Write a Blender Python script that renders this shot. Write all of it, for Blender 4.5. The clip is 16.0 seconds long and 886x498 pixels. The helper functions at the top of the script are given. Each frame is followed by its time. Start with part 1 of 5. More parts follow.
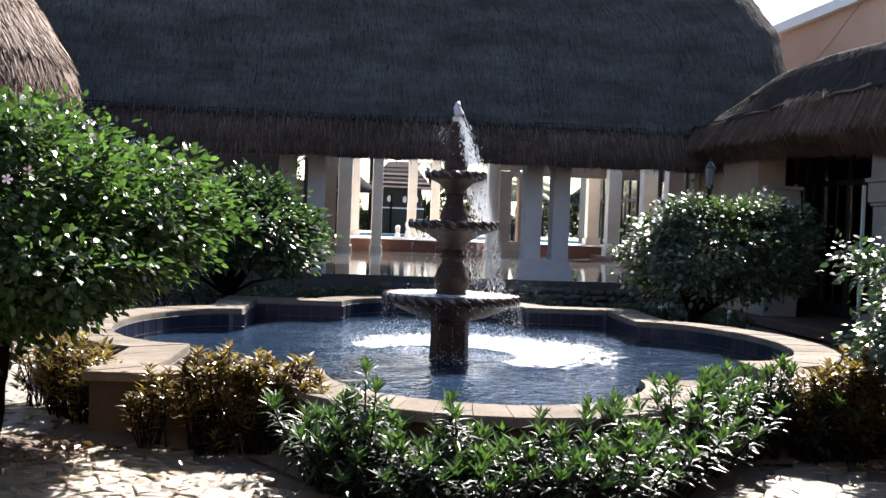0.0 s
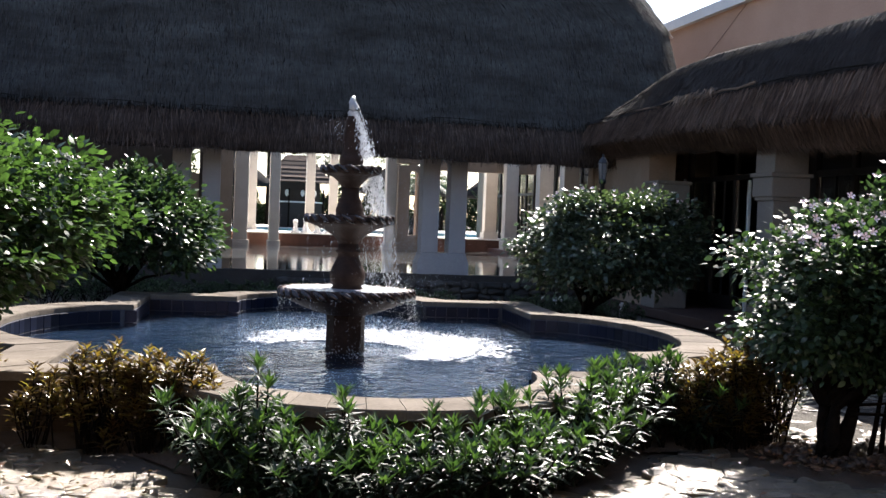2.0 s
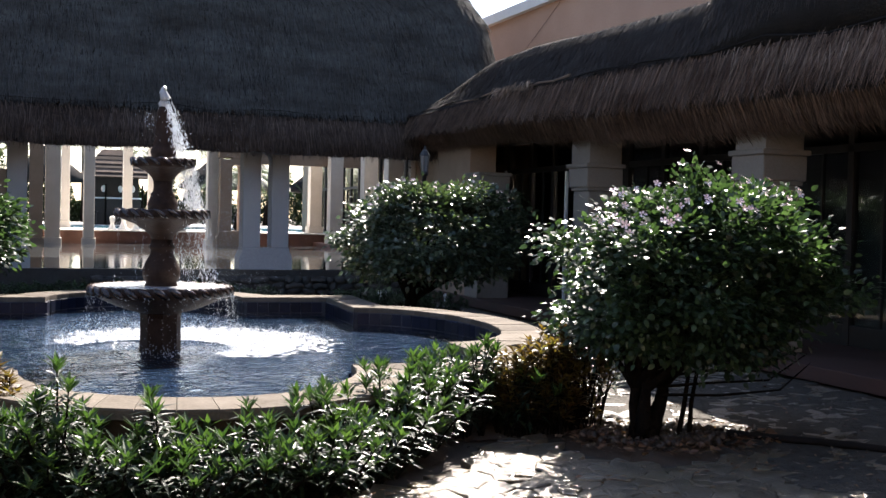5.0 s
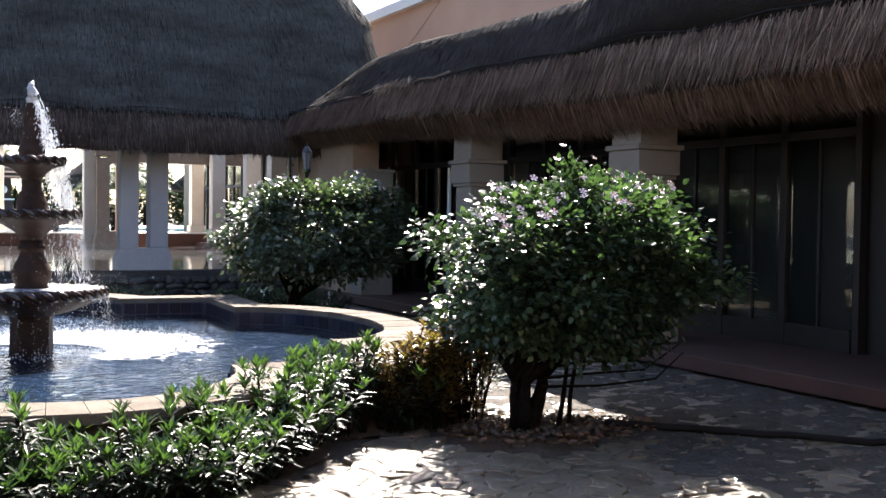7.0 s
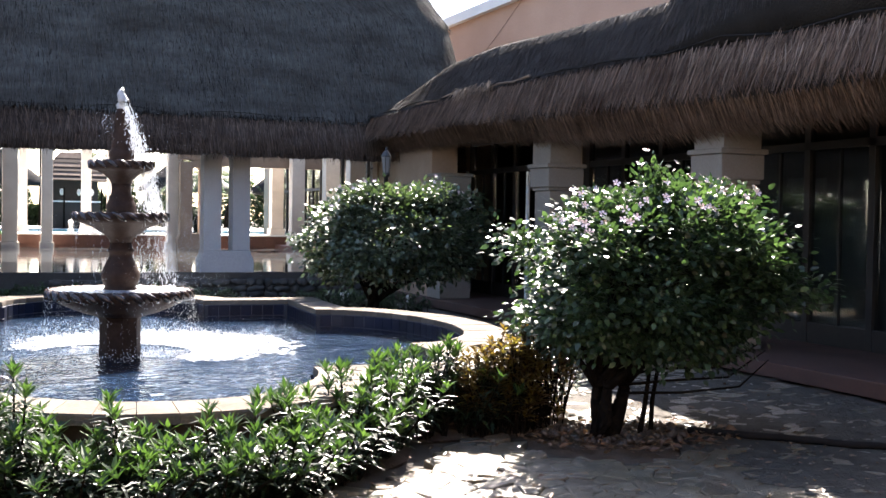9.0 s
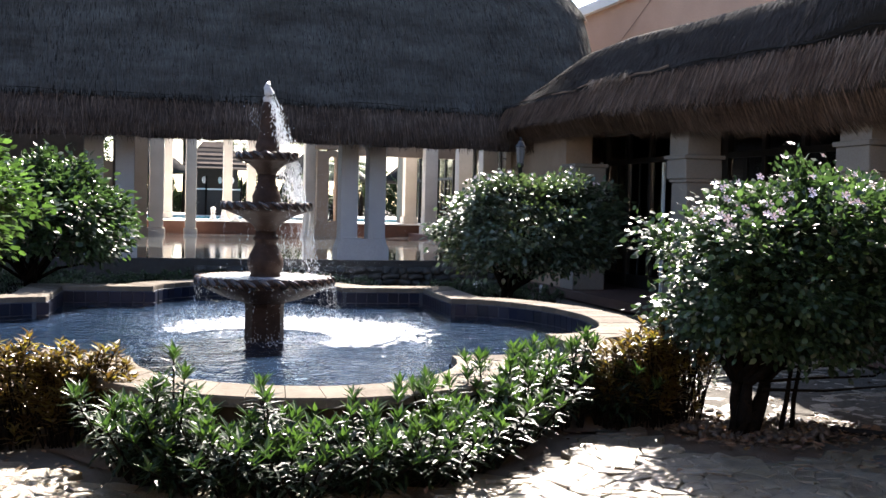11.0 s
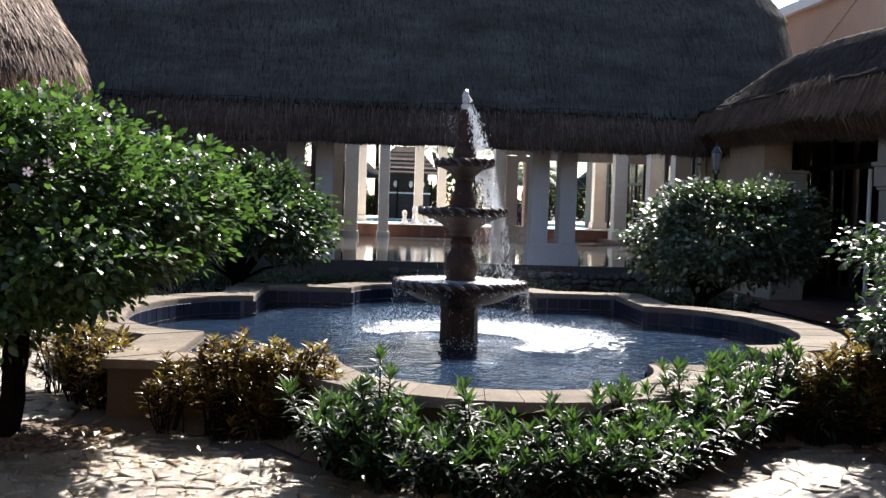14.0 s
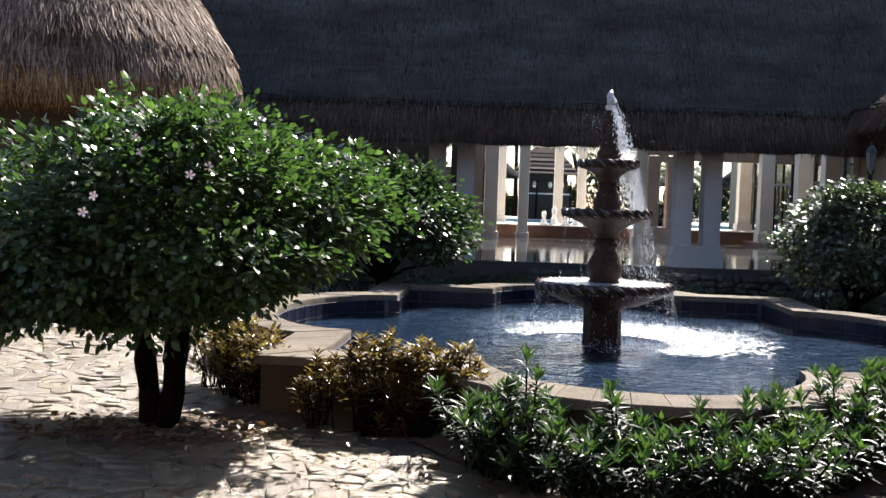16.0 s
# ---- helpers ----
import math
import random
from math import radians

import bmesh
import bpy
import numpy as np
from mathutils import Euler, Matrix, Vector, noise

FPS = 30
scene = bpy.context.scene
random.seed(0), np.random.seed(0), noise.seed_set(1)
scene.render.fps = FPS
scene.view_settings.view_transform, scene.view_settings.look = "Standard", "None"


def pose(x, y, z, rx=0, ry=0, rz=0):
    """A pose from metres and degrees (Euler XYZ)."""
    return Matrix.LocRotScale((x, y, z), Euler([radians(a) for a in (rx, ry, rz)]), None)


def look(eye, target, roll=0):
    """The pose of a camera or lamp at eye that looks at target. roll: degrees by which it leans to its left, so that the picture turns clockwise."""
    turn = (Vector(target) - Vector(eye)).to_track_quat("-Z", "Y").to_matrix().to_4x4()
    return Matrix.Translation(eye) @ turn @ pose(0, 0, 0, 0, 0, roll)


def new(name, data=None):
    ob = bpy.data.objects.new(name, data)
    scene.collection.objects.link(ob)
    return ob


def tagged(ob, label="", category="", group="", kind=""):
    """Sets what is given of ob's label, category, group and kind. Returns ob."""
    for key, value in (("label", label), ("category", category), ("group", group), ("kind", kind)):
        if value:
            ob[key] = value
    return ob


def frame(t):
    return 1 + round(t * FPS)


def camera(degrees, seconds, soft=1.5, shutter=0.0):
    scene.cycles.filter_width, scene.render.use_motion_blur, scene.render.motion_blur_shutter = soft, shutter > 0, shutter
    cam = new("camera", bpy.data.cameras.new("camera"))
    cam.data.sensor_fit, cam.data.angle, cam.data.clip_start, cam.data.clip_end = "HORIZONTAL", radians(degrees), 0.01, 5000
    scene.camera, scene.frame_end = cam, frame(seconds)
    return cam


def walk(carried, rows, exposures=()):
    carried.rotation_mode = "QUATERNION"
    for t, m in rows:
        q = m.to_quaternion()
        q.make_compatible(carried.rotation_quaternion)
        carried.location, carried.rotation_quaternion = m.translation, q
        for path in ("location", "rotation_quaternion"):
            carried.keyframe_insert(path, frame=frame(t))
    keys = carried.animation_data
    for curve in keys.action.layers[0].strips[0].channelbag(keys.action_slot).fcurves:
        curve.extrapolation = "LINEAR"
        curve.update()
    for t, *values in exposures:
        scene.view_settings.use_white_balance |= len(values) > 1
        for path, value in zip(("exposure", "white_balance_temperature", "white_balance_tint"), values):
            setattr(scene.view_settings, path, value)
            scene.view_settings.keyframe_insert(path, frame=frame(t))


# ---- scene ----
cam = camera(43.8, 16.0)
ROWS = [
    (0.0, 0.0978, 0.0057, 1.59, 88.624, -2.192, -6.585),
    (0.5, 0.1023, -0.0117, 1.5936, 88.465, -2.481, -7.691),
    (1.0, 0.1098, -0.0271, 1.5973, 88.48, -2.472, -8.972),
    (1.5, 0.1198, -0.0371, 1.5977, 88.637, -2.381, -10.259),
    (2.0, 0.1324, -0.0388, 1.598, 88.499, -2.151, -11.805),
    (2.5, 0.1437, -0.032, 1.5976, 88.573, -2.109, -13.317),
    (3.0, 0.1598, -0.0194, 1.5967, 88.395, -1.863, -14.634),
    (3.5, 0.1827, -0.0033, 1.5929, 88.527, -1.868, -16.074),
    (4.0, 0.2057, 0.0136, 1.587, 88.447, -1.482, -17.517),
    (4.5, 0.2246, 0.0301, 1.5824, 88.573, -1.426, -18.98),
    (5.0, 0.2406, 0.0396, 1.5798, 88.466, -1.369, -20.747),
    (7.5, 0.303, 0.036, 1.5696, 88.454, -0.672, -26.984),
    (8.0, 0.295, 0.0387, 1.5712, 88.514, -0.842, -26.096),
    (8.5, 0.2754, 0.0403, 1.5733, 88.642, -0.868, -24.353),
    (9.0, 0.2529, 0.034, 1.5786, 88.554, -0.928, -22.683),
    (11.5, 0.1316, -0.0568, 1.6073, 87.676, -1.404, -14.011),
    (12.0, 0.1087, -0.0775, 1.612, 87.552, -1.49, -12.112),
    (12.5, 0.0905, -0.095, 1.6162, 87.489, -1.868, -10.738),
    (13.0, 0.0753, -0.1072, 1.6167, 87.458, -1.774, -9.299),
    (13.5, 0.0598, -0.1098, 1.617, 87.607, -1.814, -7.981),
    (14.0, 0.0475, -0.1075, 1.6193, 87.79, -1.868, -6.289),
    (14.5, 0.0366, -0.1069, 1.6199, 87.664, -1.791, -4.504),
    (15.0, 0.0228, -0.1137, 1.6214, 87.538, -1.946, -2.506),
    (15.5, 0.0074, -0.1292, 1.6234, 87.689, -1.7, -0.879),
    (16.0, -0.0107, -0.1467, 1.6266, 87.579, -1.942, 0.871),
]
walk(cam, [(t, pose(x, y, z, rx, ry, rz)) for t, x, y, z, rx, ry, rz in ROWS], [(0.0, 2.62, 6450, 16), (2.0, 2.27, 6400, 16), (5.0, 2.38, 6550, 16), (8.0, 3.14, 6600, 17), (9.0, 3.24, 6650, 17), (12.0, 2.57, 6550, 15), (14.0, 2.32, 6500, 14.5), (16.0, 2.2, 6450, 14)])

# ---- light ----
SUN_AZ, SUN_EL = 31.0, 45.0          # azimuth clockwise from +y, elevation
world = bpy.data.worlds.new("world")
scene.world = world
world.use_nodes = True
wn = world.node_tree
sky = wn.nodes.new("ShaderNodeTexSky")
sky.sky_type, sky.sun_disc = "NISHITA", False
sky.sun_elevation, sky.sun_rotation = radians(SUN_EL), radians(SUN_AZ)
wn.links.new(sky.outputs[0], wn.nodes["Background"].inputs[0])
wn.nodes["Background"].inputs[1].default_value = 0.064
sun = new("sun", bpy.data.lights.new("sun", "SUN"))
sun.data.energy, sun.data.angle, sun.data.color = 5.0, radians(0.5), (1.0, 0.94, 0.85)
sun.matrix_world = look((0, 0, 0), (-math.sin(radians(SUN_AZ)) * math.cos(radians(SUN_EL)), -math.cos(radians(SUN_AZ)) * math.cos(radians(SUN_EL)), -math.sin(radians(SUN_EL))))


# ---- small tools ----


def mesh_of(bm, name="mesh"):
    me = bpy.data.meshes.new(name)
    bm.to_mesh(me)
    bm.free()
    return me


def part(name, bm, material, parent=None, label="", smooth=False, kind=""):
    me = bm if isinstance(bm, bpy.types.Mesh) else mesh_of(bm, name)
    me.materials.clear()
    me.materials.append(material)
    if smooth:
        me.polygons.foreach_set("use_smooth", [True] * len(me.polygons))
    ob = new(name, me)
    if parent is not None:
        ob.parent = parent
    return tagged(ob, label, kind=kind)


def thing(name, label, category, group="", at=(0, 0, 0), turn=0.0, kind=""):
    ob = new(name)
    ob.empty_display_size = 0.1
    ob.matrix_basis = pose(*at, 0, 0, turn)
    return tagged(ob, label, category, group, kind)


def box(bm, x0, x1, y0, y1, z0, z1, bevel=0.0):
    r = bmesh.ops.create_cube(bm, size=1.0, matrix=Matrix.LocRotScale(((x0 + x1) / 2, (y0 + y1) / 2, (z0 + z1) / 2), None, (abs(x1 - x0), abs(y1 - y0), abs(z1 - z0))))
    if bevel:
        edges = {e for v in r["verts"] for e in v.link_edges}
        bmesh.ops.bevel(bm, geom=list(edges), offset=bevel, segments=2, affect="EDGES", profile=0.6)
    return bm


def boxed(x0, x1, y0, y1, z0, z1, bevel=0.0):
    return box(bmesh.new(), x0, x1, y0, y1, z0, z1, bevel)


def lathe(bm, profile, seg=48, scallop=None, centre=(0, 0)):
    """Turns (radius, z) pairs round the axis; scallop(k, angle) scales the radius of ring k."""
    rings = []
    for k, (r, z) in enumerate(profile):
        ring = []
        for i in range(seg):
            a = 2 * math.pi * i / seg
            dr, dz = scallop(k, a) if scallop else (1.0, 0.0)
            ring.append(bm.verts.new((centre[0] + r * dr * math.cos(a), centre[1] + r * dr * math.sin(a), z + dz)))
        rings.append(ring)
    for a, b in zip(rings, rings[1:]):
        for i in range(seg):
            j = (i + 1) % seg
            bm.faces.new((a[i], a[j], b[j], b[i]))
    bm.faces.new(list(reversed(rings[0])))
    bm.faces.new(rings[-1])
    return bm


def tube(bm, points, radii, seg=7):
    """A tapered tube along points."""
    rings = []
    n = len(points)
    for i, (p, r) in enumerate(zip(points, radii)):
        p = Vector(p)
        d = (Vector(points[min(i + 1, n - 1)]) - Vector(points[max(i - 1, 0)])).normalized()
        u = d.orthogonal().normalized() if abs(d.z) < 0.99 else Vector((1, 0, 0))
        if abs(d.z) < 0.99:
            u = d.cross(Vector((0, 0, 1))).normalized()
        v = d.cross(u).normalized()
        rings.append([bm.verts.new(p + r * (math.cos(2 * math.pi * k / seg) * u + math.sin(2 * math.pi * k / seg) * v)) for k in range(seg)])
    for a, b in zip(rings, rings[1:]):
        for k in range(seg):
            j = (k + 1) % seg
            bm.faces.new((a[k], a[j], b[j], b[k]))
    bm.faces.new(list(reversed(rings[0])))
    bm.faces.new(rings[-1])
    return bm


def unit(a):
    return a / np.maximum(np.linalg.norm(a, axis=-1, keepdims=True), 1e-9)


def leaf_mesh(name, base, along, up, length, width, fold=0.15, droop=0.0, ovate=False):
    """Many folded leaves in one mesh: base points, leaf axes, upper-side directions (n x 3), lengths and widths (n)."""
    n = len(base)
    along = unit(along)
    side = unit(np.cross(along, up))
    up = unit(np.cross(side, along))
    L, W = np.asarray(length)[:, None] * np.ones((n, 1)), np.asarray(width)[:, None] * np.ones((n, 1))
    if ovate:
        m1, m2 = base + along * L * 0.28 + up * L * 0.02, base + along * L * 0.64 - up * L * droop * 0.35
        tip = base + along * L - up * L * droop
        a, b = side * W * 0.44 + up * W * fold, side * W * 0.40 + up * W * fold
        v = np.stack([base, m1 + a, m2 + b, tip, m2 - b, m1 - a, m1, m2], 1).reshape(-1, 3)
        k = np.arange(n)[:, None] * 8
        tri = np.concatenate([k + np.array([q]) for q in ((0, 1, 6), (0, 6, 5), (7, 2, 3), (7, 3, 4))], 0).tolist()
        quad = np.concatenate([k + np.array([q]) for q in ((6, 1, 2, 7), (6, 7, 4, 5))], 0).tolist()
        me = bpy.data.meshes.new(name)
        me.from_pydata(v.tolist(), [], tri + quad)
        return me
    mid = base + along * L * 0.45
    tip = base + along * L - up * L * droop
    v = np.stack([base, mid + side * W * 0.5 + up * W * fold, mid, mid - side * W * 0.5 + up * W * fold, tip], 1).reshape(-1, 3)
    k = np.arange(n)[:, None] * 5
    f = np.concatenate([k + np.array([[0, 1, 4, 2]]), k + np.array([[0, 2, 4, 3]])], 0)
    me = bpy.data.meshes.new(name)
    me.from_pydata(v.tolist(), [], f.tolist())
    return me


def blade_mesh(name, root, tip, width, sidev):
    """Thin tapering straws from root to tip."""
    n = len(root)
    w = np.asarray(width)[:, None] * unit(sidev)
    mid = (root + tip) / 2
    v = np.stack([root - w, root + w, mid + w * 0.8, mid - w * 0.8, tip + w * 0.25, tip - w * 0.25], 1).reshape(-1, 3)
    k = np.arange(n)[:, None] * 6
    f = np.concatenate([k + np.array([[0, 1, 2, 3]]), k + np.array([[3, 2, 4, 5]])], 0)
    me = bpy.data.meshes.new(name)
    me.from_pydata(v.tolist(), [], f.tolist())
    return me


# ---- materials ----
class Nodes:
    def __init__(self, name):
        self.m = bpy.data.materials.new(name)
        self.m.use_nodes = True
        self.t = self.m.node_tree
        self.bsdf = self.t.nodes["Principled BSDF"]
        self.out = self.t.nodes["Material Output"]
        self.coord = None

    def add(self, kind, **props):
        n = self.t.nodes.new("ShaderNode" + kind)
        for key, value in props.items():
            if key == "operation":
                n.operation = value
            elif key == "blend":
                n.data_type, n.blend_type = "RGBA", value
            elif key == "feature":
                n.feature = value
        return n

    def link(self, a, b):
        self.t.links.new(a, b)

    def at(self, scale=(1, 1, 1), turn=(0, 0, 0)):
        if self.coord is None:
            self.coord = self.add("TexCoord")
        mp = self.add("Mapping")
        self.link(self.coord.outputs["Object"], mp.inputs[0])
        mp.inputs["Scale"].default_value = scale
        mp.inputs["Rotation"].default_value = [radians(a) for a in turn]
        return mp.outputs[0]

    def noise(self, scale, detail=4.0, rough=0.6, stretch=(1, 1, 1), turn=(0, 0, 0)):
        n = self.add("TexNoise")
        self.link(self.at(stretch, turn), n.inputs["Vector"])
        n.inputs["Scale"].default_value, n.inputs["Detail"].default_value, n.inputs["Roughness"].default_value = scale, detail, rough
        return n.outputs[0]

    def ramp(self, fac, stops):
        r = self.add("ValToRGB")
        els = r.color_ramp.elements
        while len(els) < len(stops):
            els.new(0.5)
        for e, (p, c) in zip(els, stops):
            e.position, e.color = p, (*c, 1) if len(c) == 3 else c
        self.link(fac, r.inputs[0])
        return r.outputs[0]

    def mix(self, fac, a, b, blend="MIX"):
        n = self.add("Mix", blend=blend)
        for value, sock in ((fac, n.inputs[0]), (a, n.inputs[6]), (b, n.inputs[7])):
            if isinstance(value, (int, float)):
                sock.default_value = value
            elif isinstance(value, tuple):
                sock.default_value = (*value, 1)
            else:
                self.link(value, sock)
        return n.outputs[2]

    def bump(self, height, strength=0.3, distance=0.01):
        b = self.add("Bump")
        b.inputs["Strength"].default_value, b.inputs["Distance"].default_value = strength, distance
        self.link(height, b.inputs["Height"])
        self.link(b.outputs[0], self.bsdf.inputs["Normal"])
        return b.outputs[0]

    def set(self, colour=None, rough=None, metal=None, spec=None):
        for value, key in ((colour, "Base Color"), (rough, "Roughness"), (metal, "Metallic"), (spec, "Specular IOR Level")):
            if value is None:
                continue
            if isinstance(value, (int, float)):
                self.bsdf.inputs[key].default_value = value
            elif isinstance(value, tuple):
                self.bsdf.inputs[key].default_value = (*value, 1)
            else:
                self.link(value, self.bsdf.inputs[key])
        return self


def plain(name, a, b, scale=3.0, rough=0.7, bump=0.2, fine=60.0, distance=0.004, metal=0.0, spec=0.5):
    """Two-tone surface: broad stains and fine grain."""
    n = Nodes(name)
    broad = n.ramp(n.noise(scale, 5), [(0.3, a), (0.7, b)])
    grain = n.ramp(n.noise(fine, 3), [(0.3, (0.82, 0.82, 0.82)), (0.7, (1.0, 1.0, 1.0))])
    n.set(n.mix(1.0, broad, grain, "MULTIPLY"), rough, metal, spec)
    n.bump(n.noise(fine, 4), bump, distance)
    return n.m


def stone_mottle(n, tone):
    """Ochre and dark mottling over rough pitched stone."""
    blot = n.ramp(n.noise(8, 7, 0.72, (1, 1, 1)), [(0.36, (0.28, 0.255, 0.21)), (0.50, (0.88, 0.86, 0.79)), (0.70, (1.3, 1.24, 1.08))])
    ochre = n.ramp(n.noise(2.3, 4), [(0.42, (1.06, 1.06, 1.06)), (0.66, (1.0, 0.91, 0.66))])
    n.set(n.mix(1.0, n.mix(1.0, tone, blot, "MULTIPLY"), ochre, "MULTIPLY"), 0.30, 0.0, 0.9)
    n.bump(n.noise(11, 7, 0.75), 1.0, 0.026)
    return n.m


def slab_pieces(name, a, b, c):
    n = Nodes(name)
    info = n.add("ObjectInfo")
    return stone_mottle(n, n.ramp(info.outputs["Random"], [(0.0, a), (0.5, b), (1.0, c)]))


def pieces(name, a, b, c, rough=0.8, scale=4.0, bump=0.5, fine=45.0, spec=0.2):
    """Stone or clay pieces whose tone varies from piece to piece."""
    n = Nodes(name)
    info = n.add("ObjectInfo")
    tone = n.ramp(info.outputs["Random"], [(0.0, a), (0.5, b), (1.0, c)])
    stain = n.ramp(n.noise(scale, 6, 0.65), [(0.25, (0.62, 0.60, 0.56)), (0.65, (1.0, 1.0, 1.0))])
    grain = n.ramp(n.noise(fine, 4), [(0.3, (0.8, 0.8, 0.8)), (0.7, (1.05, 1.05, 1.05))])
    n.set(n.mix(1.0, n.mix(1.0, tone, stain, "MULTIPLY"), grain, "MULTIPLY"), rough, 0.0, spec)
    n.bump(n.noise(fine * 0.3, 7, 0.72), bump, 0.02)
    return n.m


def leafy(name, dark, light, back, rough=0.3, through_light=0.35, spec=0.5):
    """Leaf: tone varies leaf by leaf, and light passes through."""
    n = Nodes(name)
    geo = n.add("NewGeometry")
    tone = n.ramp(geo.outputs["Random Per Island"], [(0.0, dark), (0.6, light), (1.0, back)])
    vein = n.ramp(n.noise(35, 3), [(0.3, (0.75, 0.75, 0.75)), (0.7, (1.1, 1.1, 1.1))])
    colour = n.mix(1.0, tone, vein, "MULTIPLY")
    n.set(colour, rough, 0.0, spec)
    tr = n.add("BsdfTranslucent")
    n.link(n.mix(1.0, colour, (1.5, 1.7, 0.8), "MULTIPLY"), tr.inputs[0])
    mx = n.add("MixShader")
    mx.inputs[0].default_value = through_light
    n.link(n.bsdf.outputs[0], mx.inputs[1])
    n.link(tr.outputs[0], mx.inputs[2])
    n.link(mx.outputs[0], n.out.inputs[0])
    return n.m


def straw(name, dark, mid, light, rough=0.75):
    n = Nodes(name)
    geo = n.add("NewGeometry")
    tone = n.ramp(geo.outputs["Random Per Island"], [(0.0, dark), (0.6, mid), (1.0, light)])
    patch = n.ramp(n.noise(1.0, 7, 0.68, (0.7, 0.7, 2.6)), [(0.30, (0.56, 0.49, 0.45)), (0.70, (1.42, 1.42, 1.46))])
    n.set(n.mix(1.0, tone, patch, "MULTIPLY"), rough, 0.0, 0.1)
    return n.m


M_GROUND = plain("sandy_soil", (0.055, 0.048, 0.038), (0.10, 0.088, 0.07), 1.6, 0.95, 0.6, 30, 0.02)
M_SLAB = slab_pieces("limestone_slab", (0.112, 0.098, 0.075), (0.15, 0.133, 0.105), (0.078, 0.067, 0.051))
M_COPING = pieces("sandstone_coping", (0.112, 0.096, 0.077), (0.145, 0.126, 0.102), (0.085, 0.072, 0.058), 0.9, 3.0, 0.8, 45.0, 0.12)
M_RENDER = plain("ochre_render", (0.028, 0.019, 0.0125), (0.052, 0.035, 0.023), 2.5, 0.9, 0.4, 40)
M_FOUNT = plain("carved_stone", (0.018, 0.010, 0.0075), (0.042, 0.025, 0.018), 5.0, 0.6, 0.6, 40, 0.008, spec=0.12)
M_WET = plain("wet_stone", (0.016, 0.010, 0.0075), (0.034, 0.021, 0.016), 6.0, 0.14, 0.4, 50, 0.004)
M_CREAM = plain("cream_stucco", (0.55, 0.50, 0.42), (0.66, 0.61, 0.53), 1.5, 0.85, 0.3, 50)
M_WHITE = plain("white_stucco", (0.36, 0.365, 0.37), (0.43, 0.43, 0.43), 1.5, 0.85, 0.3, 50)
M_TAN = plain("tan_stucco", (0.24, 0.17, 0.115), (0.30, 0.22, 0.155), 1.5, 0.85, 0.3, 50)
M_PEACH = plain("peach_stucco", (0.44, 0.28, 0.20), (0.50, 0.33, 0.24), 0.8, 0.9, 0.3, 30)
M_TRIM = plain("pale_trim", (0.70, 0.74, 0.74), (0.78, 0.80, 0.80), 2.0, 0.6)
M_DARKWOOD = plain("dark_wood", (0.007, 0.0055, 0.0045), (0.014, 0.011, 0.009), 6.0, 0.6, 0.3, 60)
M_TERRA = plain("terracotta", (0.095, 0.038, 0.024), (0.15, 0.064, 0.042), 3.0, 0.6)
# Darkened copy of cream stucco: the arcade's shade is put into its colour.
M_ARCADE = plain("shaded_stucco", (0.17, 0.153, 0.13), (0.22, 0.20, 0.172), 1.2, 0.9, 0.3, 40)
M_TERRAD = plain("dark_terracotta", (0.045, 0.022, 0.016), (0.072, 0.034, 0.025), 2.0, 0.75, 0.4, 30)
M_BARK = plain("bark", (0.0035, 0.003, 0.0026), (0.011, 0.0085, 0.0065), 14.0, 0.95, 1.0, 45, 0.02, spec=0.06)
M_LEAF = leafy("shrub_leaf", (0.016, 0.030, 0.0165), (0.027, 0.050, 0.0255), (0.056, 0.094, 0.046), 0.36, 0.30, 0.3)
M_LEAFP = leafy("pale_glossy_leaf", (0.022, 0.036, 0.021), (0.040, 0.062, 0.037), (0.11, 0.145, 0.10), 0.30, 0.22, 0.48)
M_FARLEAF = leafy("far_leaf", (0.008, 0.015, 0.007), (0.014, 0.024, 0.010), (0.024, 0.040, 0.016), 0.7, 0.12, 0.1)
M_LEAFV = leafy("vivid_leaf", (0.016, 0.031, 0.012), (0.028, 0.055, 0.019), (0.060, 0.108, 0.038), 0.34, 0.36, 0.4)
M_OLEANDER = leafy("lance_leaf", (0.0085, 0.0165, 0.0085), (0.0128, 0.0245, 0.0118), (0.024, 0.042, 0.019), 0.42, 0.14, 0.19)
M_CROTON = leafy("bronze_leaf", (0.042, 0.022, 0.009), (0.090, 0.054, 0.016), (0.145, 0.115, 0.034), 0.34, 0.40, 0.28)
M_PETAL = plain("petal", (0.80, 0.58, 0.62), (0.90, 0.80, 0.80), 9.0, 0.6)
M_THATCH = plain("thatch_bed", (0.016, 0.0155, 0.0155), (0.034, 0.032, 0.031), 1.2, 0.95, 1.0, 40, 0.03, spec=0.05)
M_STRAW = straw("grey_straw", (0.023, 0.0215, 0.0208), (0.036, 0.034, 0.033), (0.052, 0.049, 0.0475))
M_CORD = plain("tarred_cord", (0.008, 0.008, 0.008), (0.014, 0.013, 0.013), 8.0, 0.9, spec=0.1)
M_BROWNCORD = plain("weathered_cable", (0.10, 0.065, 0.05), (0.14, 0.09, 0.07), 8.0, 0.8)
M_STRAWM = straw("grey_roof_straw", (0.039, 0.040, 0.0375), (0.054, 0.0555, 0.052), (0.071, 0.0735, 0.0685))
M_STRAWB = straw("brown_straw", (0.023, 0.0175, 0.0138), (0.052, 0.039, 0.031), (0.108, 0.081, 0.063))
M_STRAWR = straw("shaggy_brown_straw", (0.040, 0.028, 0.0205), (0.088, 0.062, 0.047), (0.19, 0.138, 0.105))
